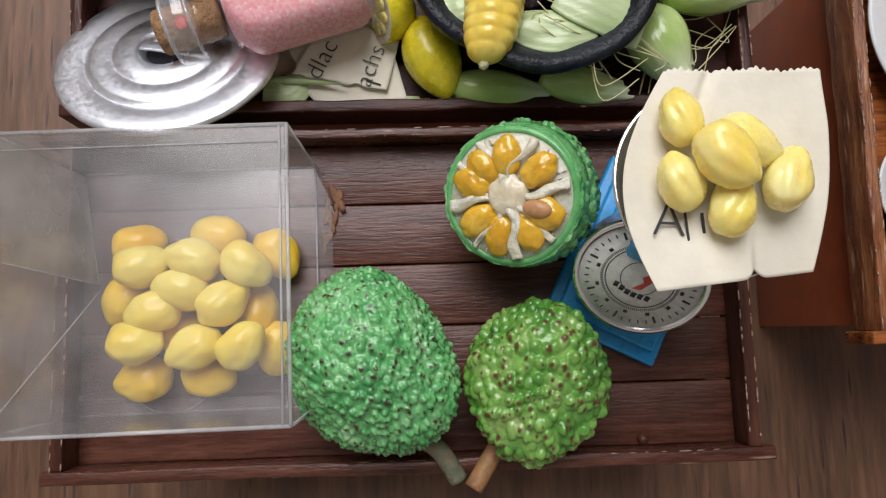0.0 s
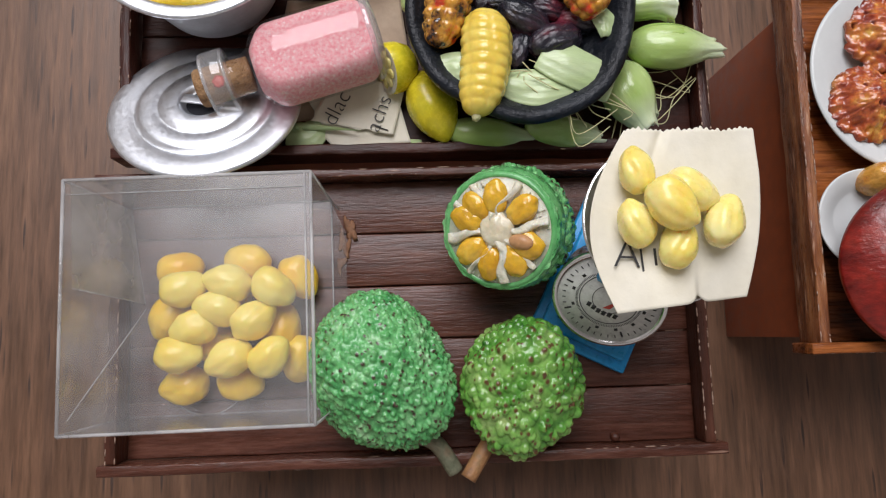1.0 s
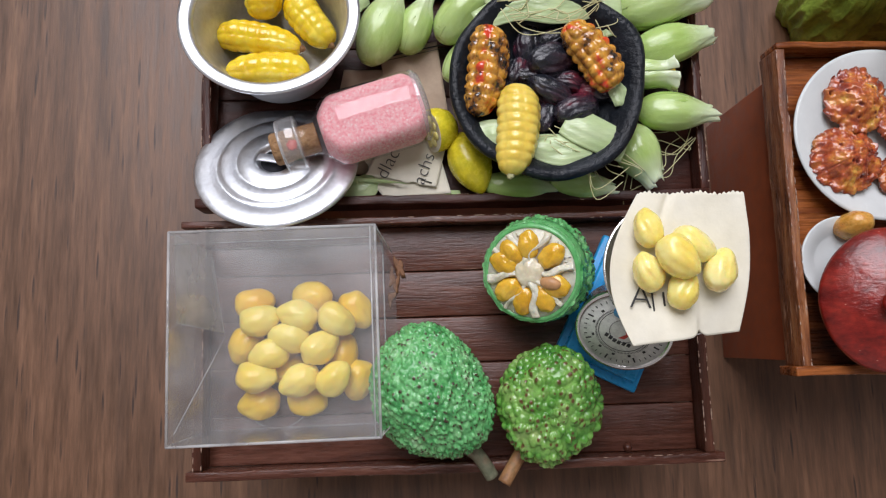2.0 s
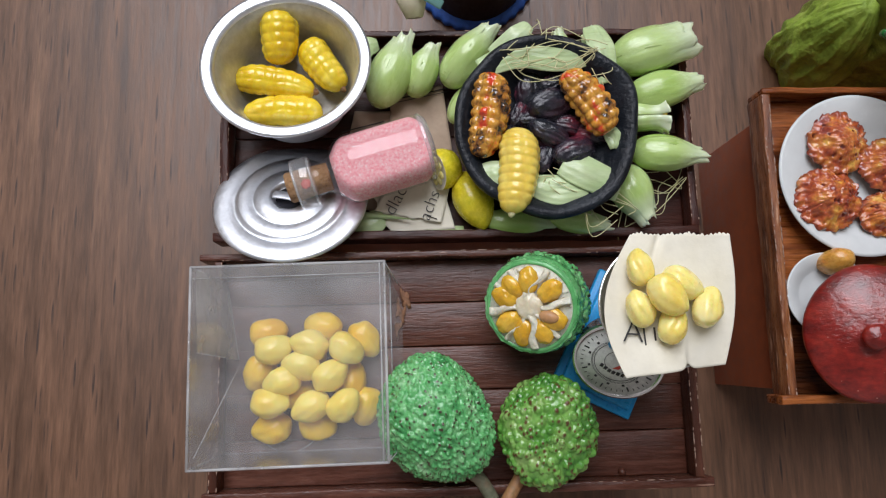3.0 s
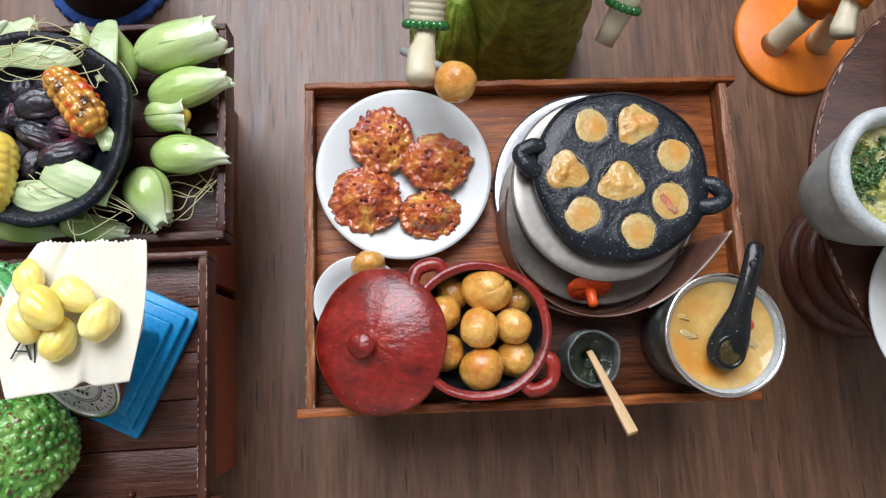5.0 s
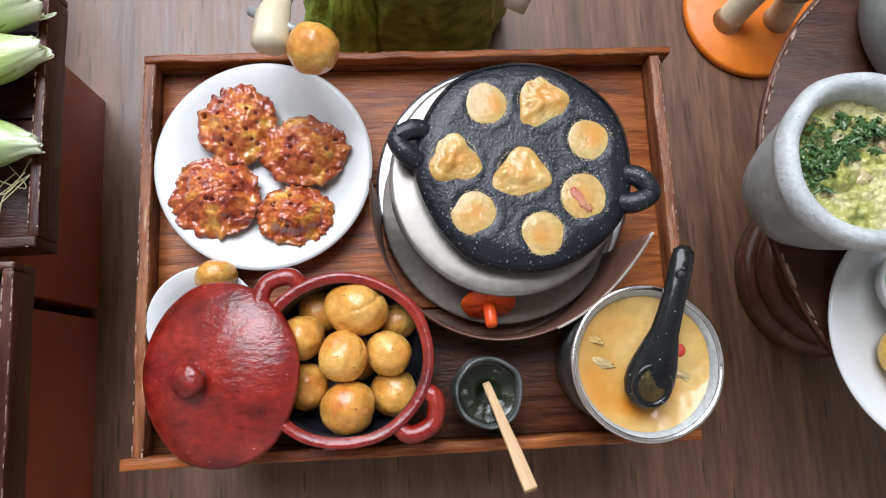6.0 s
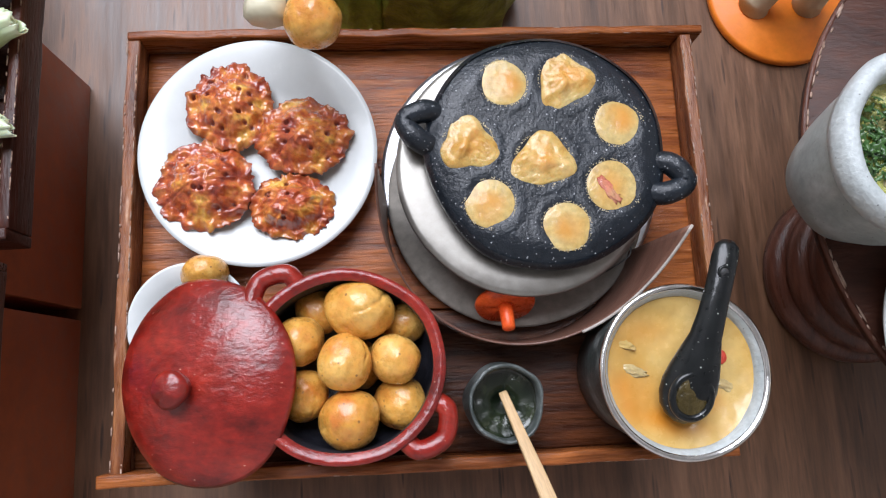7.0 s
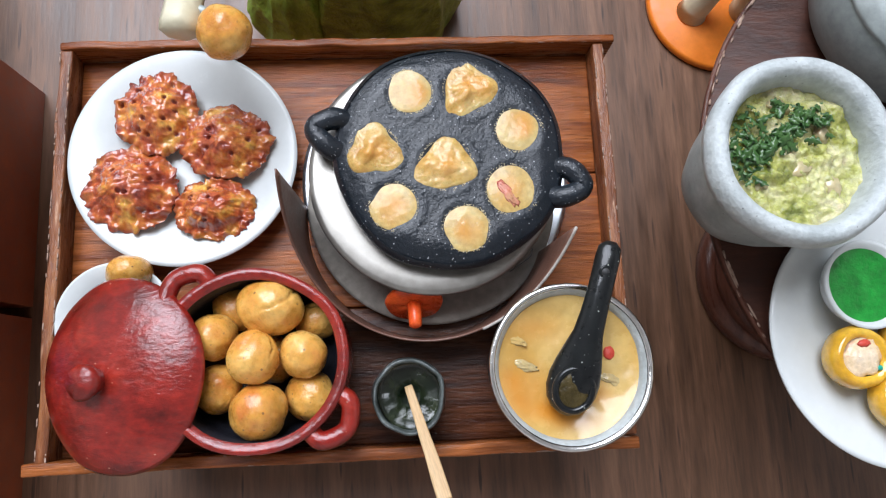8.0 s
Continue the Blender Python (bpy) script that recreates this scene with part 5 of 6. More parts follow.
SILKS = [((1.3, 1.62, 5.42), (3.1, 1.0, 4.95), 9), ((0.7, 4.2, 5.62), (2.5, 4.35, 5.58), 12), ((1.3, 5.25, 5.2), (1.35, 4.6, 5.75), 2), ((3.3, 0.9, 4.3), (4.7, 2.1, 4.3), 7), ((2.6, 4.1, 5.5), (3.35, 3.6, 5.2), 2)]
for k, (a, b, cnt) in enumerate(SILKS):
    silk = bmesh.new()
    for q in range(cnt):
        j = lambda s: V(rnd.gauss(0, s), rnd.gauss(0, s), rnd.gauss(0, s * 0.25))
        p0, p3 = Vector(a) + j(0.14), Vector(b) + j(0.18)
        silk = join(silk, tube(bez([p0, p0.lerp(p3, 0.25) + j(0.20), p0.lerp(p3, 0.5) + j(0.26), p0.lerp(p3, 0.75) + j(0.24), p3], 6), 0.010, 5))
    solo("corn_silk", silk, M_SILK, place(0, 0, 0), "tangle of pale dry corn silk threads", "corn silk", "corn silk", kind="stuff")

# ---- brazier bowl ----
bowl = thing("clay_bowl", place(1.45, 2.80, FLOOR_Z + 0.20, rx=2), "black rough clay bowl heaped with charred lumps and corn", "bowl")
part("body", lathe([(0.0, 0.0), (0.95, 0.0), (1.25, 0.12), (1.70, 0.65), (1.92, 1.10), (1.97, 1.22), (1.97, 1.33), (1.91, 1.39), (1.80, 1.37), (1.66, 1.25), (1.50, 1.10), (1.30, 0.95), (1.05, 0.82), (0.8, 0.74), (0.0, 0.66)], 96, wob=0.075, seed=2), M_CLAY, bowl)


def lump_mesh(seed):
    """A plump lump with wrinkles running lengthwise, like a dried date."""
    def shape(c):
        ang = math.atan2(c.z, c.y)
        w = n3((c.x * 1.2, math.cos(ang) * 1.5, math.sin(ang) * 1.5), 1.0, seed)
        g = 0.10 * (1 - abs(math.sin(4.5 * ang + 3.0 * w + seed))) * (1 - c.x ** 4)
        return V(c.x, c.y * (1 - g), c.z * (1 - g))
    me = finish(blob(1, 0.70, 0.64, 5, 0.12, 1.3, seed, shape))
    me.materials.append(M_COAL)
    return me


lumps = [lump_mesh(s) for s in (1, 2, 3, 4)]
for k, (x, y, r, a) in enumerate([(1.06, 3.55, 0.36, 80), (1.58, 3.68, 0.27, 30), (1.50, 3.17, 0.46, 15), (0.83, 3.00, 0.28, 60), (1.90, 2.74, 0.28, -10), (1.46, 2.52, 0.40, -25), (2.40, 2.58, 0.37, -10), (1.33, 2.03, 0.30, 70), (1.97, 2.13, 0.42, 20), (0.55, 2.50, 0.30, 70), (1.1, 2.9, 0.26, 10)]):
    ob = solo("charred_lump", lumps[k % 4], None, place(x + 0.04, y + 0.09, 5.10 + 0.06 * (k % 3), 20 * k, 6 * (k % 3), a), "wrinkled black lump with dull red patches", "charcoal", "lumps in the bowl")
    ob.scale = (r * 1.2, r * 1.2, r * 1.2)
corn((0.29, 3.86, 5.62), (-0.01, 2.05, 5.42), 0.77, 9, 9, 5, M_CORNROAST, "roasted corn cob charred black and orange on the bowl", False)
corn((2.74, 2.56, 5.50), (1.82, 3.87, 5.62), 0.76, 8, 9, 6, M_CORNROAST, "roasted corn cob charred black and orange on the bowl", False)
corn((0.82, 2.67, 5.50), (0.60, 0.84, 5.50), 0.82, 10, 6, 7, M_CORNPALE, "pale yellow corn cob resting over the bowl edge")

# ---- cooking tray ----


def plate(x, y, z, R, label):
    t = solo("plate", lathe([(0.0, 0.02), (R * 0.55, 0.02), (R * 0.62, 0.05), (R * 0.72, 0.14), (R * 0.97, 0.27), (R, 0.29), (R, 0.33), (R * 0.96, 0.33), (R * 0.72, 0.20), (R * 0.62, 0.13), (R * 0.55, 0.09), (0.0, 0.08)], 96), M_CHINA, place(x, y, z), label, "plate", "china plates")
    return t


plate(8.75, 1.86, FLOOR_Z + 0.13, 1.89, "large glossy white china plate with fried fritters")
plate(7.69, -0.84, FLOOR_Z + 0.10, 0.93, "small white china plate under the red lid")


def fritter(x, y, r, seed, z=4.36, sx=1.0, sy=1.0):
    rng = np.random.default_rng(seed)
    holes = rng.uniform(-0.75, 0.75, (16 if seed == 1 else 7, 2))
    bm = bmesh.new()
    n, m = 128, 48
    rings = []
    tips = []
    for layer in (0, 1):
        for i in range(m + 1):
            q = i / m if layer == 0 else 1 - i / m
            if layer == 1 and i == 0:
                continue
            ring = []
            for j in range(n):
                a = 2 * math.pi * j / n
                edge = r * (1 + 0.09 * n3((math.cos(a) * 2, math.sin(a) * 2, seed), 1) + 0.09 * n3((math.cos(a) * 6, math.sin(a) * 6, seed), 1) + 0.06 * n3((math.cos(a) * 16, math.sin(a) * 18, seed), 1))
                px, py = edge * q * math.cos(a), edge * q * math.sin(a)
                dome = 0.30 * max(0, 1 - (q / 0.72) ** 2) + 0.10 * (1 - q ** 4)
                rough = 0.06 * n3((px * 3, py * 3, seed), 1) + (0.06 + 0.07 * q) * (0.5 - abs(n3((px * 5, py * 5, seed + 2), 1))) + 0.034 * (0.5 - abs(n3((px * 9, py * 9, seed + 4), 1))) + 0.016 * n3((px * 16, py * 16, seed + 6), 1)
                pit = 0.0
                for hx, hy in holes:
                    d = math.hypot(px / r - hx, py / r - hy)
                    pit = max(pit, 1 - d / 0.065)
                zz = (dome + rough + 0.06 * max(0, q - 0.75) * 4 * n3((math.cos(a) * 9, math.sin(a) * 9, seed), 1) - 0.10 * max(0, pit)) if layer == 0 else -0.02
                ring.append(bm.verts.new((px, py, zz)))
                tips.append(max(max(0, min(1, pit * 2.2)), 0.75 * max(0, q - 0.86) / 0.14 if layer == 0 else 0))
            rings.append(ring)
    for p, q in zip(rings, rings[1:]):
        for j in range(n):
            bm.faces.new((p[j], p[(j + 1) % n], q[(j + 1) % n], q[j]))
    bmesh.ops.recalc_face_normals(bm, faces=bm.faces)
    bmesh.ops.transform(bm, matrix=Matrix.Diagonal((sx, sy, 1, 1)) @ pose(0, 0, 0, 0, 0, 37 * seed), verts=bm.verts)
    me = finish(bm)
    me.attributes.new("tip", "FLOAT", "POINT").data.foreach_set("value", np.array(tips, np.float32))
    solo("fritter", me, M_FRITTER, place(x, y, z), "glossy browned lacy fritter on the white plate", "fritter", "fritters")


fritter(8.31, 2.60, 0.75, 1, 4.36, 0.94, 0.98)
fritter(9.46, 2.06, 0.76, 2, 4.40, 1.0, 0.84)
fritter(7.91, 1.29, 0.80, 3, 4.38, 0.97, 0.91)
fritter(9.26, 0.92, 0.68, 4, 4.34, 1.0, 0.80)

BALL_LABEL = "round golden-brown dough ball with fine cracks"


def ball_mesh(seed):
    def shape(c):
        d = 0.10 * math.exp(-((c.y - 0.35 * c.x - 0.2 * math.sin(3 * c.z + seed) - 0.08 * n3(c, 4, seed)) / 0.035) ** 2) * max(0, min(1, 2 * (c.x + 0.3))) + 0.03 * math.exp(-((c.z + 0.3 * c.y + 0.1 * n3(c, 5, seed + 1)) / 0.03) ** 2) * max(0, c.y)
        return c * (1 - d)
    me = finish(blob(1.07, 0.97, 0.95, 5, 0.12, 0.75, seed, shape))
    me.materials.append(M_BALL)
    return me


balls = [ball_mesh(s) for s in (1, 2, 3, 4)]


def ball(x, y, z, r, k, label=BALL_LABEL + " in the pot", group="balls in the pot", tall=1.0):
    ob = solo("dough_ball", balls[k % 4], None, place(x, y, z, 40 * k, 25 * k, 70 * k), label, "dough ball", group)
    ob.scale = (r, r, r * tall)
    return ob


rp = thing("red_pot", place(10.10, -1.63, FLOOR_Z), "red glazed clay pot with loop handles full of dough balls", "pot")
part("body", lathe([(0.0, 0.0), (0.95, 0.0), (1.25, 0.25), (1.42, 0.75), (1.38, 1.15), (1.36, 1.30), (1.43, 1.40), (1.42, 1.47), (1.33, 1.47), (1.25, 1.40)], 64, True, False, 0.03, 4, 0.95), M_REDCLAY, rp)
part("inside", lathe([(1.27, 1.41), (1.24, 1.2), (1.26, 0.75), (1.1, 0.35), (0.0, 0.25)], 64, False, False, 0.03, 4, 0.95), M_POTIN, rp, "black pot interior")
for a, tilt in ((133, 0), (-38, 0)):
    h = [(1.26, -0.33, 1.30), (1.52, -0.33, 1.34), (1.70, 0.0, 1.32), (1.52, 0.33, 1.34), (1.26, 0.33, 1.30)]
    part("handle", tube(bez(h, 8), [0.14] * 33, 14), M_REDCLAY, rp, m=place(0, 0, 0, rz=a))
for k, (x, y, z, r) in enumerate([(10.36, -0.84, 5.12, 0.50), (10.16, -1.58, 5.32, 0.41), (10.86, -1.56, 5.12, 0.40), (10.18, -2.38, 5.08, 0.49), (9.50, -1.22, 4.98, 0.41), (10.90, -2.20, 4.78, 0.42), (9.52, -2.02, 4.80, 0.40), (9.72, -0.78, 4.62, 0.36), (11.02, -1.02, 4.62, 0.36), (10.3, -1.6, 4.55, 0.4)]):
    ball(x - 0.06, y, z, r * 0.92, k)
ball(7.92, -0.12, 4.42, 0.38, 3, BALL_LABEL + " on the small plate", "balls on the plate", 0.8)

rl = thing("pot_cover", place(8.15, -1.75, 5.06, rx=1.5, ry=-17) @ Matrix.Diagonal((0.95, 0.95, 0.97, 1)), "domed red glazed clay pot lid leaning on the pot", "pot lid")
part("dome", lathe([(1.30, -0.02), (1.42, 0.0), (1.45, 0.05), (1.40, 0.11), (1.15, 0.24), (0.75, 0.38), (0.35, 0.45), (0.0, 0.46)], 72, True, True, 0.03, 6, 1.05), M_REDCLAY, rl)
part("knob", lathe([(0.20, 0.40), (0.21, 0.55), (0.27, 0.62), (0.28, 0.70), (0.22, 0.77), (0.0, 0.79)], 32, False, False, 0.04, 3), M_REDCLAY, rl, "round red knob", m=place(-0.16, -0.06, 0))

st = thing("clay_stove", place(12.89, 1.20, FLOOR_Z), "grey ringed clay stove with brown card shield", "stove")
part("base_plate", lathe([(0.0, 0.0), (2.05, 0.0), (2.2, 0.08), (2.24, 0.14), (2.16, 0.16), (2.0, 0.10), (1.5, 0.10), (0.0, 0.10)], 80), M_ALU, st, "polished metal plate", m=place(0.10, 0.15, 0.05) @ Matrix.Diagonal((1.03, 1.03, 1, 1)))
part("lower_ring", lathe([(1.5, 0.16), (2.05, 0.16), (2.10, 0.20), (2.10, 0.26), (2.05, 0.30), (1.5, 0.30)], 80, False, False, 0.008, 2), M_GREY, st, "flat grey ring", m=place(0, -0.25, 0.01))
part("upper_ring", lathe([(1.74, 0.31), (1.80, 0.33), (1.84, 0.95), (1.88, 1.10), (1.95, 1.14), (1.97, 1.18), (1.95, 1.22), (1.88, 1.24), (1.72, 1.235), (1.2, 1.23), (0.0, 1.23)], 80, False, False, 0.006, 3), M_DRUM, st, "dull grey metal drum")
part("inner_wall", lathe([(1.58, 0.12), (1.58, 1.15)], 64, False, False), M_POTIN, st)


def shield_f(u, v):
    """Bent card round the front of the stove: its two ends stand up, its middle dips."""
    a = radians(187 + 139 * u)
    r = 2.26 + 0.42 * math.sin(math.pi * u) - 0.10 * (1 - v)
    top = 1.02 + 1.52 * abs(2 * u - 1) ** 2.2 + 0.03 * n3((u * 5, 0, 2), 1)
    return V(r * math.cos(a), r * math.sin(a), 0.10 + (top - 0.10) * v)


part("shield", sheet(shield_f, 60, 10, 0.03), M_CARD, st, "curved brown card shield")
part("torn_edge", tube([shield_f(u, 1.0) + V(0, 0, 0.005) for u in np.linspace(0.70, 1.0, 28)], 0.022, 6), M_TORN, st, "pale torn edge of the card")
kb = part("valve_knob", moved(lathe([(0.0, -0.14), (0.30, -0.14), (0.36, -0.08), (0.45, -0.05), (0.47, 0.0), (0.45, 0.05), (0.12, 0.06), (0.0, 0.06)], 36, wob=0.03), rx=63), M_KNOB, st, "orange plastic valve knob", m=place(-0.38, -2.0, 0.72))
part("knob_stem", moved(tube([(0, 0, 0.03), (0, 0, 0.18), (0, 0, 0.44), (0, 0, 0.47)], [0.13, 0.11, 0.10, 0.05], 12), rx=63), M_KNOB, kb)
part("hair_curl", tube(bez([(1.15, -1.62, 1.0), (1.35, -1.5, 1.2), (1.45, -1.42, 1.25), (1.5, -1.3, 1.2)], 6), 0.010, 5), M_INK, st)

pn = thing("pancake_pan", place(13.13, 1.36, 5.22), "black clay pan with round hollows of cooking batter", "pan")
part("body", lathe([(0.0, 0.0), (1.45, 0.0), (1.70, 0.10), (1.80, 0.22), (1.79, 0.30), (1.72, 0.365)], 96, True, False, wob=0.035, seed=5), M_PAN, pn)
for a, ax, ay in ((167, 1.93, 0.0), (-16, 1.95, 0.0)):
    h = [(-0.52, -0.17, -0.30), (-0.12, -0.24, 0.01), (0.17, 0.0, 0.04), (-0.12, 0.24, 0.01), (-0.52, 0.17, -0.30)]
    hb = moved(tube(bez(h, 8), [0.20 - 0.035 * math.sin(math.pi * q / 32) + 0.012 * n3((q, a, 0), 0.4) for q in range(33)], 16), ax, 0, 0.30)
    part("handle", hb, M_PAN, pn, m=place(0, 0, 0, rz=a))
CAKES = [(12.56, 2.37, 0.36, 0), (13.48, 2.38, 0.40, 1), (14.22, 1.70, 0.36, 0), (11.99, 1.42, 0.38, 1), (13.07, 1.17, 0.40, 2), (14.06, 0.74, 0.40, 3), (12.25, 0.55, 0.37, 0), (13.32, 0.17, 0.36, 0)]


def pan_top(u, v):
    a, r = 2 * math.pi * v, 1.73 * u
    d = 1 + 0.035 * noise.noise(V(math.cos(a) * 1.6 + 25, math.sin(a) * 1.6, 0.4 * 0.7 + 5))
    x, y = r * d * math.cos(a), r * d * math.sin(a)
    z = 0.425 + 0.010 * n3((x * 0.9, y * 0.9, 4), 1) + 0.0012 * n3((x * 7, y * 7, 1), 1) + 0.012 * math.exp(-((u - 0.80) / 0.10) ** 2) - 0.09 * max(0, (u - 0.80) / 0.20) ** 2
    for cx, cy, r_, k_ in CAKES:
        q = math.hypot(x + 13.13 - cx, y + 1.36 - cy) / r_
        z += 0.010 * math.exp(-((q - 1.2) / 0.16) ** 2) - 0.02 * max(0, 1 - q ** 4)
    return V(x, y, z)


part("cooking_face", sheet(pan_top, 60, 144, 0), M_PAN, pn, "wet black pan face with round hollows")
for k, (x, y, r, kind_) in enumerate(CAKES):
    c = thing("batter_cake", place(x, y, 5.635, rz=50 * k), "pale yellow batter cake in a pan hollow", "cake", "batter cakes")
    def lump(q, k=k, kind_=kind_):
        if kind_ not in (1, 2):
            return V(q.x, q.y, q.z * (1 + 0.35 * n3((q.x * 1.4, q.y * 1.4, k), 1) + 0.12 * n3((q.x * 5, q.y * 5, k), 1)))
        a = math.atan2(q.y, q.x)
        w = 1.02 + 0.17 * math.cos(3 * (a - 1.1 * k)) + 0.16 * n3((q.x * 1.4, q.y * 1.4, k), 1)
        ridge = math.exp(-((q.x * math.cos(k) + q.y * math.sin(k) + 0.1) / 0.34) ** 2)
        h = 0.42 + 0.8 * ridge * max(0, 0.6 + 0.8 * n3((q.x * 1.9, q.y * 1.9, k), 1)) + 0.20 * n3((q.x * 3.6, q.y * 3.6, k), 1) + 0.10 * n3((q.x * 9, q.y * 9, k), 1)
        return V(q.x * w * 1.10, q.y * w, q.z * h)
    batter = finish(blob(r, r, 0.026 if kind_ in (0, 3) else 0.12, 5, 0.025, 1.6, k, lump))
    amber = [max(0.0, 0.9 - ((p.co.x / CM / r - 0.15) ** 2 + (p.co.y / CM / r + 0.1) ** 2) * 1.6) * max(0.15, min(1.0, 0.75 + 1.2 * n3((p.co.x / CM * 2.2, p.co.y / CM * 2.2, k * 3), 1))) for p in batter.vertices]
    batter.attributes.new("tip", "FLOAT", "POINT").data.foreach_set("value", np.array(amber, np.float32))
    part("batter", batter, M_CRUMB if kind_ in (1, 2) else M_BATTER, c)
    spill = bmesh.new()
    rr = random.Random(k)
    for q in range(150):
        a = rr.uniform(0, 6.283)
        d = r * (0.97 + abs(rr.gauss(0, 0.055)))
        s = rr.uniform(0.005, 0.012)
        spill = join(spill, moved(blob(s, s, s * 0.5, 1, 0, 1), d * math.cos(a), d * math.sin(a), 0.012))
    part("froth", spill, M_FROTH, c)
    if kind_ == 3:
        part("berry_streak", blob(0.085, 0.24, 0.010, 4, 0.5, 2.4, 3), M_PINKRED, c, "pink berry streak", m=place(0.08, -0.05, 0.022, rz=-215))

jr = thing("stone_jar", place(12.37, -2.27, FLOOR_Z) @ Matrix.Diagonal((0.92, 0.95, 1, 1)), "small grey stone jar of dark green jelly", "jar")
part("body", lathe([(0.0, 0.0), (0.45, 0.0), (0.58, 0.25), (0.62, 0.7), (0.58, 1.05), (0.59, 1.17), (0.575, 1.21), (0.535, 1.20), (0.515, 1.05), (0.53, 0.8)], 48, True, False, 0.09, 2), M_JAR, jr)
part("jelly", lathe([(0.53, 0.86), (0.46, 0.80), (0.38, 0.84), (0.30, 0.78), (0.22, 0.80), (0.14, 0.60), (0.0, 0.55)], 48, False, False, 0.05, 5), M_JELLY, jr, "glossy dark green jelly")
sk = box(-0.95, -0.10, -0.07, 0.95, 0.10, 0.07, 0.03, 2, 0.02, 14, 3)
for v in sk.verts:
    f_ = 0.62 + 0.48 * (v.co.x + 0.95) / 1.9
    v.co.y *= f_
    v.co.z *= f_
solo("wooden_stick", sk, M_STICK, between((12.35, -2.10, 4.80), (12.82, -3.72, 5.78)), "pale split wooden stick standing in the jar", "stick")

cp = thing("soup_cup", place(14.65, -1.94, FLOOR_Z) @ Matrix.Diagonal((0.97, 0.97, 1, 1)), "grey metal cup of orange creamy soup", "cup")
part("body", lathe([(0.0, 0.0), (0.92, 0.0), (0.98, 0.05), (1.06, 1.0), (1.12, 1.85), (1.19, 2.02), (1.19, 2.08), (1.13, 2.09), (1.07, 1.98), (1.03, 1.7)], 64, True, False, 0.012, 3), M_JAR, cp)
part("inner_wall", lathe([(1.14, 2.10), (1.085, 2.03), (1.045, 1.95), (1.015, 1.7)], 64, False, False, 0.012, 3), M_STONERIM, cp, "mottled pale inside of the cup")
part("rim", lathe([(1.11, 2.07), (1.15, 2.12), (1.20, 2.09), (1.19, 2.03)], 64, False, False, 0.012, 3), M_STEEL, cp, "bright metal rim")


def soup_z(r):
    """Height of the soup: it creeps up the wall of the cup."""
    return 1.80 + 0.13 * (r / 1.07) ** 3


def soup_f(u, v):
    a, r = 2 * math.pi * v, 1.045 * u
    return V(r * math.cos(a), r * math.sin(a), soup_z(r) + 0.035 * n3((r * math.cos(a) * 1.7, r * math.sin(a) * 1.7, 3), 1) + 0.008 * n3((r * math.cos(a) * 6, r * math.sin(a) * 6, 5), 1))


soup = finish(sheet(soup_f, 40, 80, 0))
oil = []
for p in soup.vertices:
    x, y = p.co.x / CM, p.co.y / CM
    w = sum(k * math.exp(-(((x - cx) / rx) ** 2 + ((y - cy) / ry) ** 2)) for cx, cy, rx, ry, k in ((-0.72, -0.28, 0.34, 0.30, 0.9), (-0.40, -0.62, 0.30, 0.16, 0.7), (0.02, -0.78, 0.30, 0.14, 0.5), (0.42, -0.42, 0.20, 0.16, 0.45), (-0.5, 0.55, 0.5, 0.25, 0.3)))
    oil.append(max(0.0, min(0.9, w * (1 + 0.9 * n3((x * 2.4, y * 2.4, 8), 1)))))
soup.attributes.new("tip", "FLOAT", "POINT").data.foreach_set("value", np.array(oil, np.float32))
part("soup", soup, M_SOUP, cp, "orange creamy soup")
for x, y, r, mt in ((-0.66, 0.05, 0.14, M_MORSEL), (0.66, -0.24, 0.14, M_MORSEL), (-0.78, 0.42, 0.12, M_BATTER)):
    part("morsel", blob(r * 1.5, r * 0.5, 0.022, 4, 0.4, 2, x), mt, cp, "pale soft morsel", m=place(x, y, soup_z(math.hypot(x, y)) - 0.004, rz=-20))
part("morsel", blob(0.085, 0.10, 0.04, 3, 0.2, 2, 5), M_REDINK, cp, "red morsel", m=place(0.63, 0.16, soup_z(0.65)))

sp = thing("black_spoon", between((14.49, -2.61, 5.98), (15.22, -0.36, 6.42)), "glossy black ceramic soup spoon resting in the cup", "spoon")
SL = 2.41


line = [(x - SL / 2, r) for x, r in [(0.02, 0.07), (0.09, 0.21), (0.2, 0.3), (0.36, 0.352), (0.54, 0.358), (0.74, 0.325), (0.96, 0.27), (1.2, 0.205), (1.48, 0.182), (1.78, 0.17), (2.04, 0.17), (2.26, 0.172), (2.42, 0.155), (2.5, 0.08)]]
part("handle", tube([(x, 0, 0.02 + 0.12 * math.sin(math.pi * min(1, max(0, (x + SL / 2 - 0.4) / 2.1)))) for x, r in line], [r for x, r in line], 24, flat=0.55), M_SPOON, sp)
part("spoon_bowl", tube([(-SL / 2 + 0.41 + 0.285 * math.cos(a), 0.25 * math.sin(a), 0.205) for a in np.linspace(0, 2 * math.pi, 48, endpoint=False)], 0.05, 10, True), M_SPOON, sp, "raised rim of the spoon bowl")
part("hang_hole", lathe([(0.0, 0.012), (0.055, 0.012), (0.06, 0.0)], 24, False, False), M_INK, sp, "small dark hole", m=place(SL / 2 - 0.34, 0, 0.178))
part("hole_rim", tube([(SL / 2 - 0.34 + 0.075 * math.cos(a), 0.07 * math.sin(a), 0.172) for a in np.linspace(0, 2 * math.pi, 28, endpoint=False)], 0.022, 8, True), M_SPOON, sp, "raised lip of the hole")
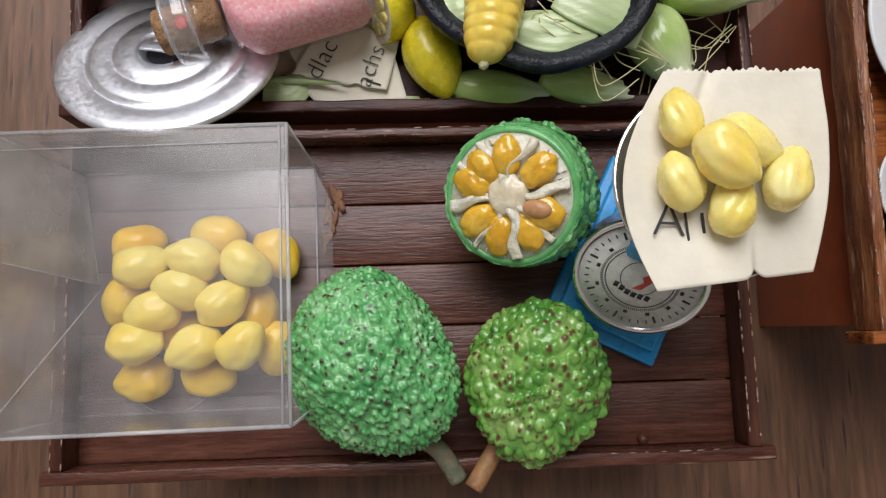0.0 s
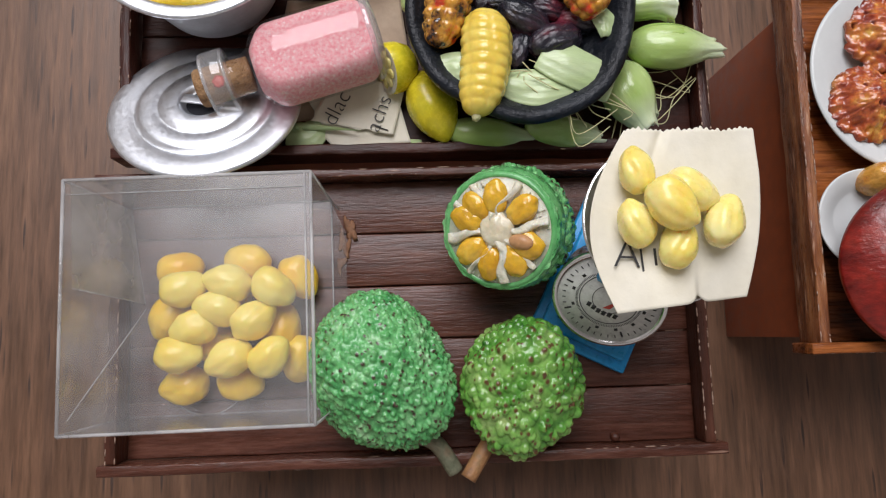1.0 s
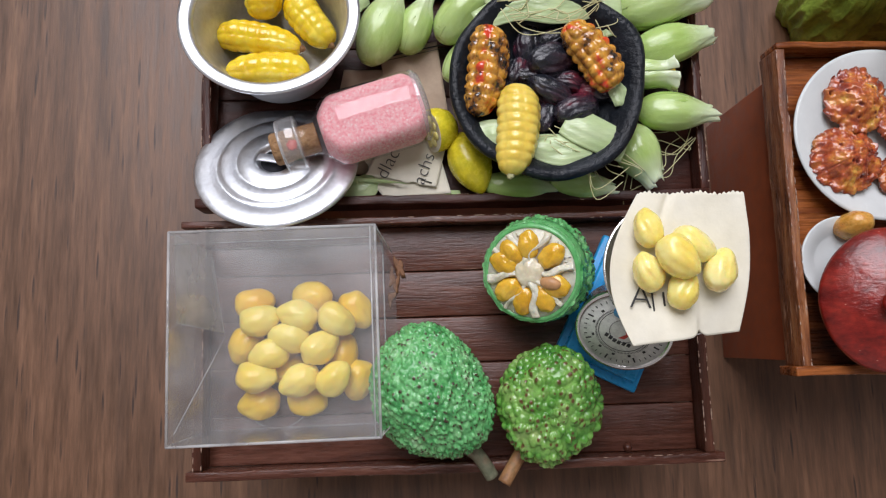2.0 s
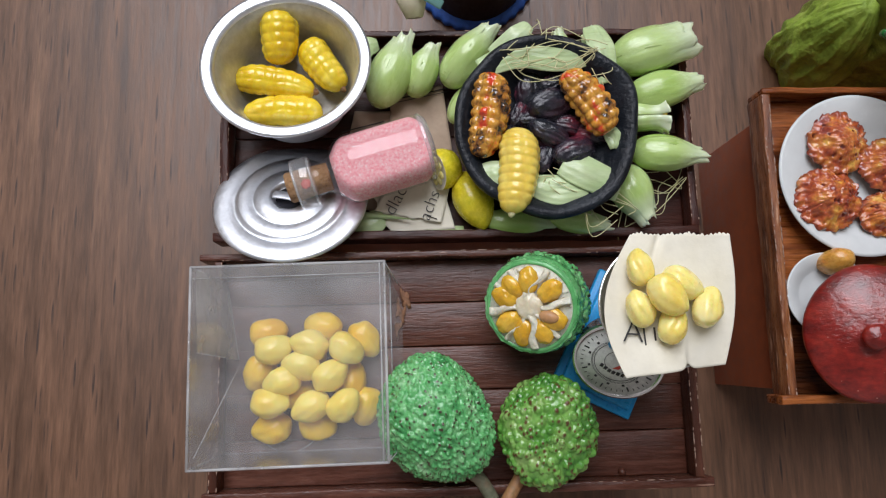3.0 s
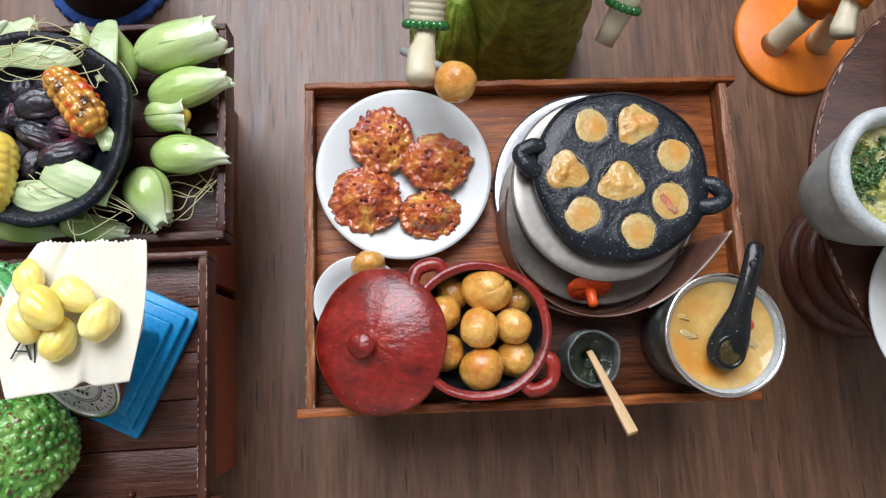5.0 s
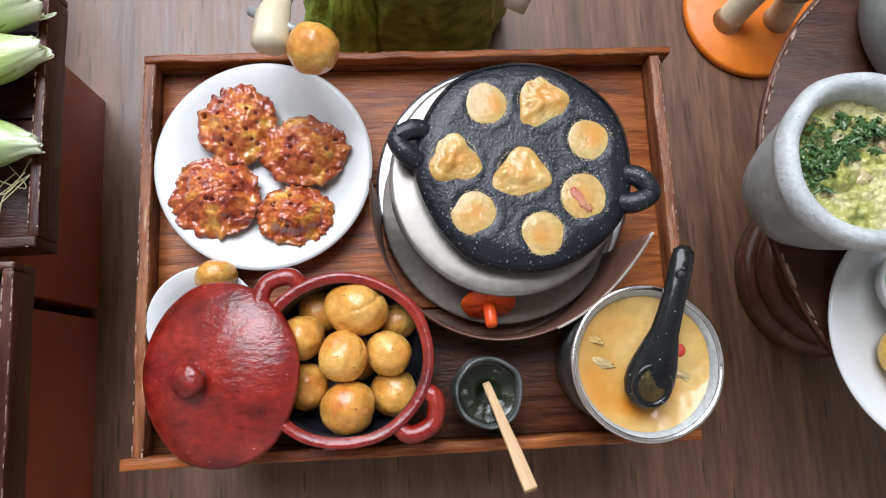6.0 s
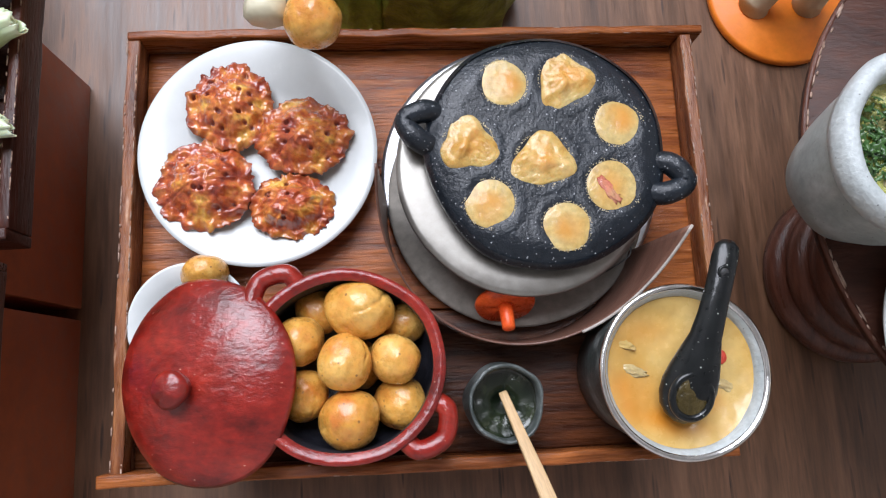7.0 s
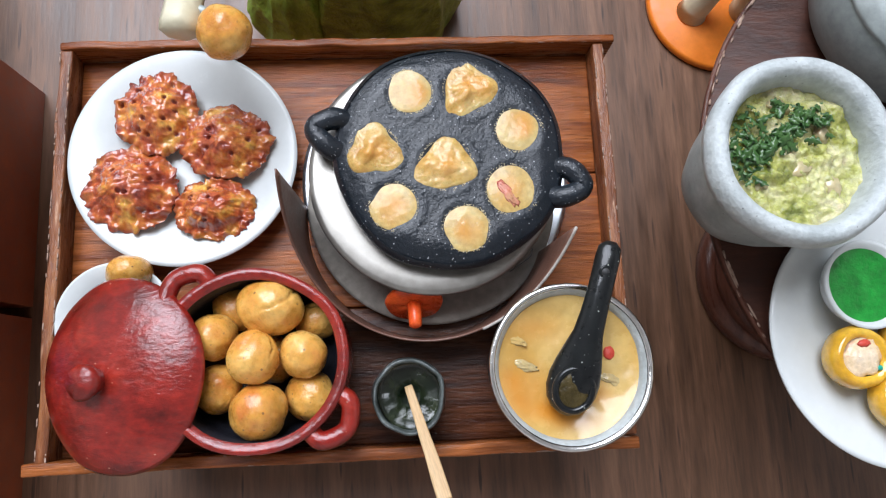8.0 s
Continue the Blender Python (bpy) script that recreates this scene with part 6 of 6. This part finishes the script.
part("soup_in_spoon", moved(blob(0.275, 0.24, 0.03, 4, 0.15, 3, 2), -SL / 2 + 0.41, 0, 0.205), M_BROTH, sp, "brown liquid in the spoon")

# ---- round table with mortar, pot and plate ----
TX, TY, TZ = 22.2, 0.75, 5.30
rt = thing("round_table", place(TX, TY, 0), "dark brown round wooden table on a ridged pedestal", "table")
part("tabletop", lathe([(0.0, TZ - 0.32), (4.82, TZ - 0.32), (4.96, TZ - 0.22), (4.98, TZ - 0.06), (4.92, TZ), (0.0, TZ)], 96, wob=0.01, seed=3), M_TABLEDARK, rt)
part("edge_trim", lathe([(4.93, TZ - 0.02), (4.99, TZ + 0.02), (5.01, TZ - 0.05)], 96, False, False, wob=0.01, seed=3), M_MIDY, rt, "pale worn edge")
part("pedestal", lathe([(1.90, 0.0), (1.98, 0.12), (1.98, 0.45), (1.86, 0.55), (1.72, 0.62), (1.80, 0.75), (1.80, 1.05), (1.66, 1.15), (1.55, 1.22), (1.64, 1.35), (1.64, 1.65), (1.5, 1.78), (1.4, 1.85), (1.48, 2.0), (1.46, 2.3), (1.2, 2.6), (1.1, TZ - 0.3)], 72), M_MIDY, rt, "ridged dark pedestal", m=place(-1.05, -0.85, 0))

edge = []
rnd = random.Random(31)
for k in range(220):
    a, lc = rnd.uniform(0, 6.283), rnd.uniform(0.03, 0.16)
    edge.append(moved(moved(blob(0.02, lc, 0.012, 1, 0.5, 3, k), 4.94 + rnd.uniform(-0.03, 0.03), 0, TZ + 0.008), rz=math.degrees(a)))
tagged(part("worn_edge", join(*edge), M_CHIP, rt, "pale chipped varnish and painted glints along the rim"), kind="stuff")

mo = thing("stone_mortar", place(17.70, 0.71, TZ) @ Matrix.Diagonal((1.0, 1.0, 1.34, 1)), "grey stone mortar filled with avocado mash", "mortar")
part("body", lathe([(0.0, 0.0), (0.80, 0.0), (0.92, 0.10), (1.05, 0.45), (1.15, 0.85), (1.20, 1.18), (1.22, 1.28), (1.22, 1.30)], 72, True, False, 0.02, 8), M_STONE, mo)
part("rim", lathe([(1.24, 1.28), (1.29, 1.30), (1.31, 1.40), (1.27, 1.52), (1.18, 1.565), (1.08, 1.54), (1.02, 1.46), (0.99, 1.30), (0.95, 1.0)], 72, False, False, 0.045, 8), M_STONERIM, mo, "pale chiselled stone rim")


def mash_f(u, v):
    a, r = 2 * math.pi * v, 1.02 * u
    x, y = r * math.cos(a), r * math.sin(a)
    return V(x, y, 1.22 + 0.12 * n3((x * 2.4, y * 2.4, 1), 1) + 0.10 * abs(n3((x * 5, y * 5, 2), 1)) + 0.03 * n3((x * 14, y * 14, 2), 1) + 0.05 * (1 - u))


part("avocado_mash", sheet(mash_f, 50, 90, 0), M_GUAC, mo, "lumpy pale green mash")
rnd = random.Random(5)


def herb_mesh(seed):
    """A small curled leaf with a toothed edge."""
    def f(u, v):
        w = 0.10 * math.sin(math.pi * (0.06 + 0.88 * u)) * (1 + 0.45 * math.sin(19 * u + seed))
        return V(0.30 * (u - 0.5), (v - 0.5) * 2 * w + 0.03 * math.sin(4 * u + seed), 0.05 * math.sin(3.2 * u + seed) - 0.5 * w * (2 * v - 1) ** 2)
    me = finish(sheet(f, 14, 4, 0.006))
    me.materials.append(M_HERB)
    return me


herb_meshes = [herb_mesh(s) for s in (1, 2, 3, 4)]
for k in range(130):
    pick = rnd.random()
    if pick < 0.42:
        x, y = -0.62 + rnd.gauss(0, 0.16), 0.05 + rnd.gauss(0, 0.24)
    elif pick < 0.78:
        x, y = -0.12 + rnd.gauss(0, 0.20), 0.34 + rnd.gauss(0, 0.17)
    else:
        x, y = 0.18 + rnd.gauss(0, 0.20), 0.48 + rnd.gauss(0, 0.14)
    d = math.hypot(x, y)
    if d > 0.92:
        x, y = x * 0.88 / d, y * 0.88 / d
    leaf = part("herb_leaf", herb_meshes[k % 4], None, mo, m=place(x, y, 1.31 + 0.05 * rnd.random(), rnd.uniform(-30, 30), rnd.uniform(-25, 25), rnd.uniform(0, 360)))
    s_ = rnd.uniform(0.35, 0.85)
    leaf.scale = (s_ * 1.1, s_ * 0.85, s_ * 0.7)
for x, y in ((0.1, -0.18), (0.45, 0.3), (-0.5, -0.3), (0.25, 0.55), (-0.1, 0.72), (0.5, -0.45)):
    part("onion_bit", blob(0.16, 0.11, 0.045, 3, 0.4, 2, x * 9), M_ONION, mo, "pinkish onion bit", m=place(x, y, 1.235, rz=200 * x))

gp = thing("grey_pot", place(20.89, 3.55, TZ), "grey metal pot with a ridged lid", "pot")
part("body", lathe([(0.0, 0.0), (1.45, 0.0), (1.65, 0.2), (1.80, 0.7), (1.78, 1.2), (1.70, 1.35)], 64, True, False), M_POTGREY, gp)
part("lid", lathe([(1.76, 1.32), (1.78, 1.42), (1.5, 1.48), (1.42, 1.60), (1.2, 1.62), (1.1, 1.52), (0.6, 1.56), (0.0, 1.58)], 64, False, False), M_POTGREY, gp, "ridged grey lid")

plate(19.78, -1.69, TZ + 0.05, 2.02, "white china plate with a sauce bowl and filled shells")
sb = thing("sauce_bowl", place(19.15, -0.98, TZ + 0.22), "small white bowl of bright green sauce", "bowl")
part("body", lathe([(0.0, 0.0), (0.40, 0.0), (0.56, 0.2), (0.66, 0.46), (0.66, 0.50), (0.60, 0.50), (0.5, 0.3)], 48, True, False), M_CHINA, sb)
part("sauce", lathe([(0.55, 0.40), (0.0, 0.38)], 40, False, False), M_GREENLIQ, sb, "bright green sauce")
for k, (x, y) in enumerate(((18.92, -2.03), (19.52, -2.67), (19.82, -1.79))):
    sh_ = thing("filled_shell", place(x, y, TZ + 0.2, rz=12 * k), "round golden shell with pale pink filling", "pastry", "filled shells")
    part("shell", lathe([(0.0, 0.0), (0.30, 0.02), (0.45, 0.2), (0.46, 0.4), (0.40, 0.52), (0.33, 0.54), (0.28, 0.46)], 40, True, False, 0.05, k), M_ARILDEEP, sh_)
    part("filling", blob(0.31, 0.29, 0.12, 3, 0.3, 2, k), M_PINK, sh_, "pale pink filling", m=place(0, 0, 0.42))
    part("garnish", blob(0.055, 0.04, 0.03, 2, 0.3, 3, k), M_TEALBIT, sh_, "teal garnish", m=place(0.20, -0.16, 0.50))
    part("garnish", blob(0.10, 0.05, 0.03, 3, 0.4, 3, k), M_REDINK, sh_, "dark red garnish", m=place(0.02, 0.20, 0.51, rz=8))


# ---- figures behind the trays: plain doll shapes ----


def multi(parts_):
    """One mesh out of several pieces, each with its material."""
    out = bmesh.new()
    mats, idx = [], []
    for bm, mt in parts_:
        if mt not in mats:
            mats.append(mt)
        i = mats.index(mt)
        for f in bm.faces:
            f.material_index = i
        out = join(out, bm)
    me = finish(out)
    for mt in mats:
        me.materials.append(mt)
    return me


def beads(c, d, r, n, br):
    """A ring of beads round the axis d."""
    q = Vector(d).to_track_quat("Z", "Y")
    out = bmesh.new()
    for k in range(n):
        a = 2 * math.pi * k / n
        p = Vector(c) + q @ V(r * math.cos(a), r * math.sin(a), 0)
        out = join(out, moved(blob(br, br, br, 2, 0, 1), *p))
    return out


def wound_arm(a, b, r0, r1, turns):
    """An arm wound with cord."""
    pts, rad = [], []
    a, b = Vector(a), Vector(b)
    n = turns * 6
    for k in range(n + 1):
        t = k / n
        pts.append(a.lerp(b, t))
        rad.append((r0 + (r1 - r0) * t) * (1 + 0.05 * abs(math.sin(math.pi * t * turns))))
    return tube(pts, rad, 20)


def folds(profile, n, amp, waves, seed, sq=1.0):
    """Turned cloth: even pleats when waves is given, else irregular creases at two scales."""
    fine = [(p.x, p.y) for p in bez([(r, z, 0) for r, z in profile], 6)]
    bm = lathe(fine, n, True, True, 0.02, seed, sq)
    for v in bm.verts:
        a = math.atan2(v.co.y, v.co.x)
        c, s = math.cos(a), math.sin(a)
        if waves:
            k = 1 + amp * math.cos(waves * a)
        else:
            k = 1 + amp * (1.2 - 3.2 * abs(n3((c * 1.5, s * 1.5, v.co.z * 0.35), 1, seed))) + 0.45 * amp * (1 - 3 * abs(n3((c * 3.5, s * 3.5, v.co.z * 1.1), 1, seed + 2))) + 0.2 * amp * n3((c * 9, s * 9, v.co.z * 3), 1, seed)
        v.co.x *= k
        v.co.y *= k
    return bm


skirt = moved(folds([(1.75, 0.0), (1.85, 0.4), (1.8, 1.5), (1.6, 3.0), (1.35, 4.6), (1.2, 6.0), (1.1, 7.6), (0.5, 8.2)], 200, 0.06, 0, 2), 12.0, 7.10, 0)
train = moved(folds([(0.9, 0.0), (1.0, 0.3), (1.05, 0.6), (1.02, 1.1), (0.95, 1.6), (0.85, 2.1), (0.7, 2.6), (0.45, 3.1), (0.2, 3.4)], 200, 0.14, 0, 5), 10.25, 6.55, 0)
armd = (V(9.28, 4.1, 5.75) - V(9.55, 7.2, 7.4)).normalized()
fig = multi([
    (skirt, M_GREENCLOTH), (train, M_LEAFCLOTH),
    (wound_arm((9.62, 7.4, 7.2), (9.32, 4.56, 5.62), 0.50, 0.34, 26), M_CREAM),
    (tube([(9.32, 4.60, 5.62), (9.27, 4.22, 5.75), (9.20, 3.92, 5.85), (9.16, 3.42, 5.95), (9.15, 3.27, 5.97)], [0.24, 0.22, 0.29, 0.31, 0.29], 7, flat=0.8), M_CREAM),
    (beads((9.31, 4.65, 5.60), armd, 0.40, 17, 0.10), M_BEAD),
    (tube([(15.4, 7.6, 7.0), (13.77, 5.42, 4.80), (13.58, 5.10, 4.45), (13.44, 4.84, 4.18)], [0.42, 0.28, 0.24, 0.22], 14, flat=0.7), M_CREAM),
    (beads((13.77, 5.42, 4.80), (-0.3, -0.7, -0.65), 0.34, 15, 0.10), M_BEAD),
    (tube(bez([(12.0, 7.6, 8.4), (13.9, 7.9, 9.2), (15.5, 7.7, 7.2)], 6), 0.5, 14), M_GREENCLOTH),
    (tube(bez([(12.0, 7.4, 7.6), (10.6, 7.5, 7.6), (9.62, 7.4, 7.2)], 6), 0.52, 14), M_GREENCLOTH),
])
solo("doll", fig, None, place(0, 0, 0), "plain doll shape in crumpled green cloth with bead bracelets", "doll", "dolls")
solo("skewer_stick", tube([(8.80, 4.05, 5.72), (9.75, 3.45, 6.0)], 0.085, 10), M_POTGREY, place(0, 0, 0), "thin grey skewer held out by the doll", "skewer")
ball(9.83, 3.22, 6.02, 0.42, 2, BALL_LABEL + " on a skewer", "skewered ball")

gown = moved(lathe([(1.50, 0.05), (1.52, 0.3), (1.42, 1.5), (1.25, 3.5), (1.1, 6.0), (1.0, 7.5), (0.4, 8.0)], 72, True, True, 0.02, 3), 0.47, 9.35, 0)
hem = moved(folds([(1.55, 0.0), (1.78, 0.03), (1.78, 0.22), (1.55, 0.3)], 120, 0.02, 30, 3), 0.46, 9.4, 0)
fig2 = multi([
    (gown, M_BLACKCLOTH), (hem, M_BLUECLOTH),
    (tube([(-1.9, 8.2, 6.2), (-1.5, 6.35, 5.1), (-1.38, 5.95, 4.92), (-1.33, 5.55, 4.78)], [0.4, 0.3, 0.38, 0.20], 14, flat=0.75), M_CREAM),
    (moved(box(-0.62, -0.11, -0.03, 0.62, 0.11, 0.03, 0.03, 2), -1.25, 5.95, 5.22, rz=-27, ry=12), M_TEAL),
    (tube(bez([(0.4, 9.0, 7.4), (-1.2, 8.9, 7.2), (-1.9, 8.2, 6.2)], 6), 0.45, 12), M_BLACKCLOTH),
])
solo("doll", fig2, None, place(0, 0, 0), "plain doll shape in black cloth with a blue hem", "doll", "dolls")

fig3 = multi([
    (moved(lathe([(0.0, 0.0), (1.78, 0.0), (1.82, 0.06), (1.80, 0.18), (1.74, 0.22), (0.0, 0.24)], 72), 20.55, 6.90, 0), M_ODISC),
    (tube([(19.82, 6.62, 0.22), (19.84, 6.64, 0.5), (20.0, 6.78, 1.2), (20.15, 6.95, 1.9)], [0.40, 0.35, 0.34, 0.36], 18), M_CREAM),
    (tube([(21.15, 6.62, 0.22), (21.15, 6.64, 0.5), (21.08, 6.78, 1.2), (21.0, 6.95, 1.9)], [0.40, 0.35, 0.34, 0.36], 18), M_CREAM),
    (tube([(20.12, 6.92, 1.75), (20.2, 7.05, 2.2), (20.4, 7.6, 4.4)], [0.44, 0.46, 0.48], 18), M_ODISC),
    (tube([(21.02, 6.92, 1.75), (20.98, 7.05, 2.2), (20.8, 7.6, 4.4)], [0.44, 0.46, 0.48], 18), M_ODISC),
    (tube([(20.6, 7.6, 4.2), (20.6, 7.7, 5.0), (20.6, 7.8, 6.6), (20.6, 7.8, 7.4)], [0.75, 0.85, 0.75, 0.4], 24), M_ODISC),
    (tube([(20.2, 7.6, 6.6), (19.5, 6.4, 6.0), (19.1, 5.65, 5.35), (18.82, 5.25, 5.1)], [0.45, 0.42, 0.38, 0.34], 16), M_ODISC),
    (tube([(18.85, 5.28, 5.12), (18.72, 5.0, 5.0), (18.62, 4.7, 4.92), (18.60, 4.52, 4.9)], [0.26, 0.24, 0.30, 0.28], 7, flat=0.75), M_CREAM),
])
solo("doll", fig3, None, place(0, 0, 0), "plain doll shape in orange on a round orange stand", "doll", "dolls")
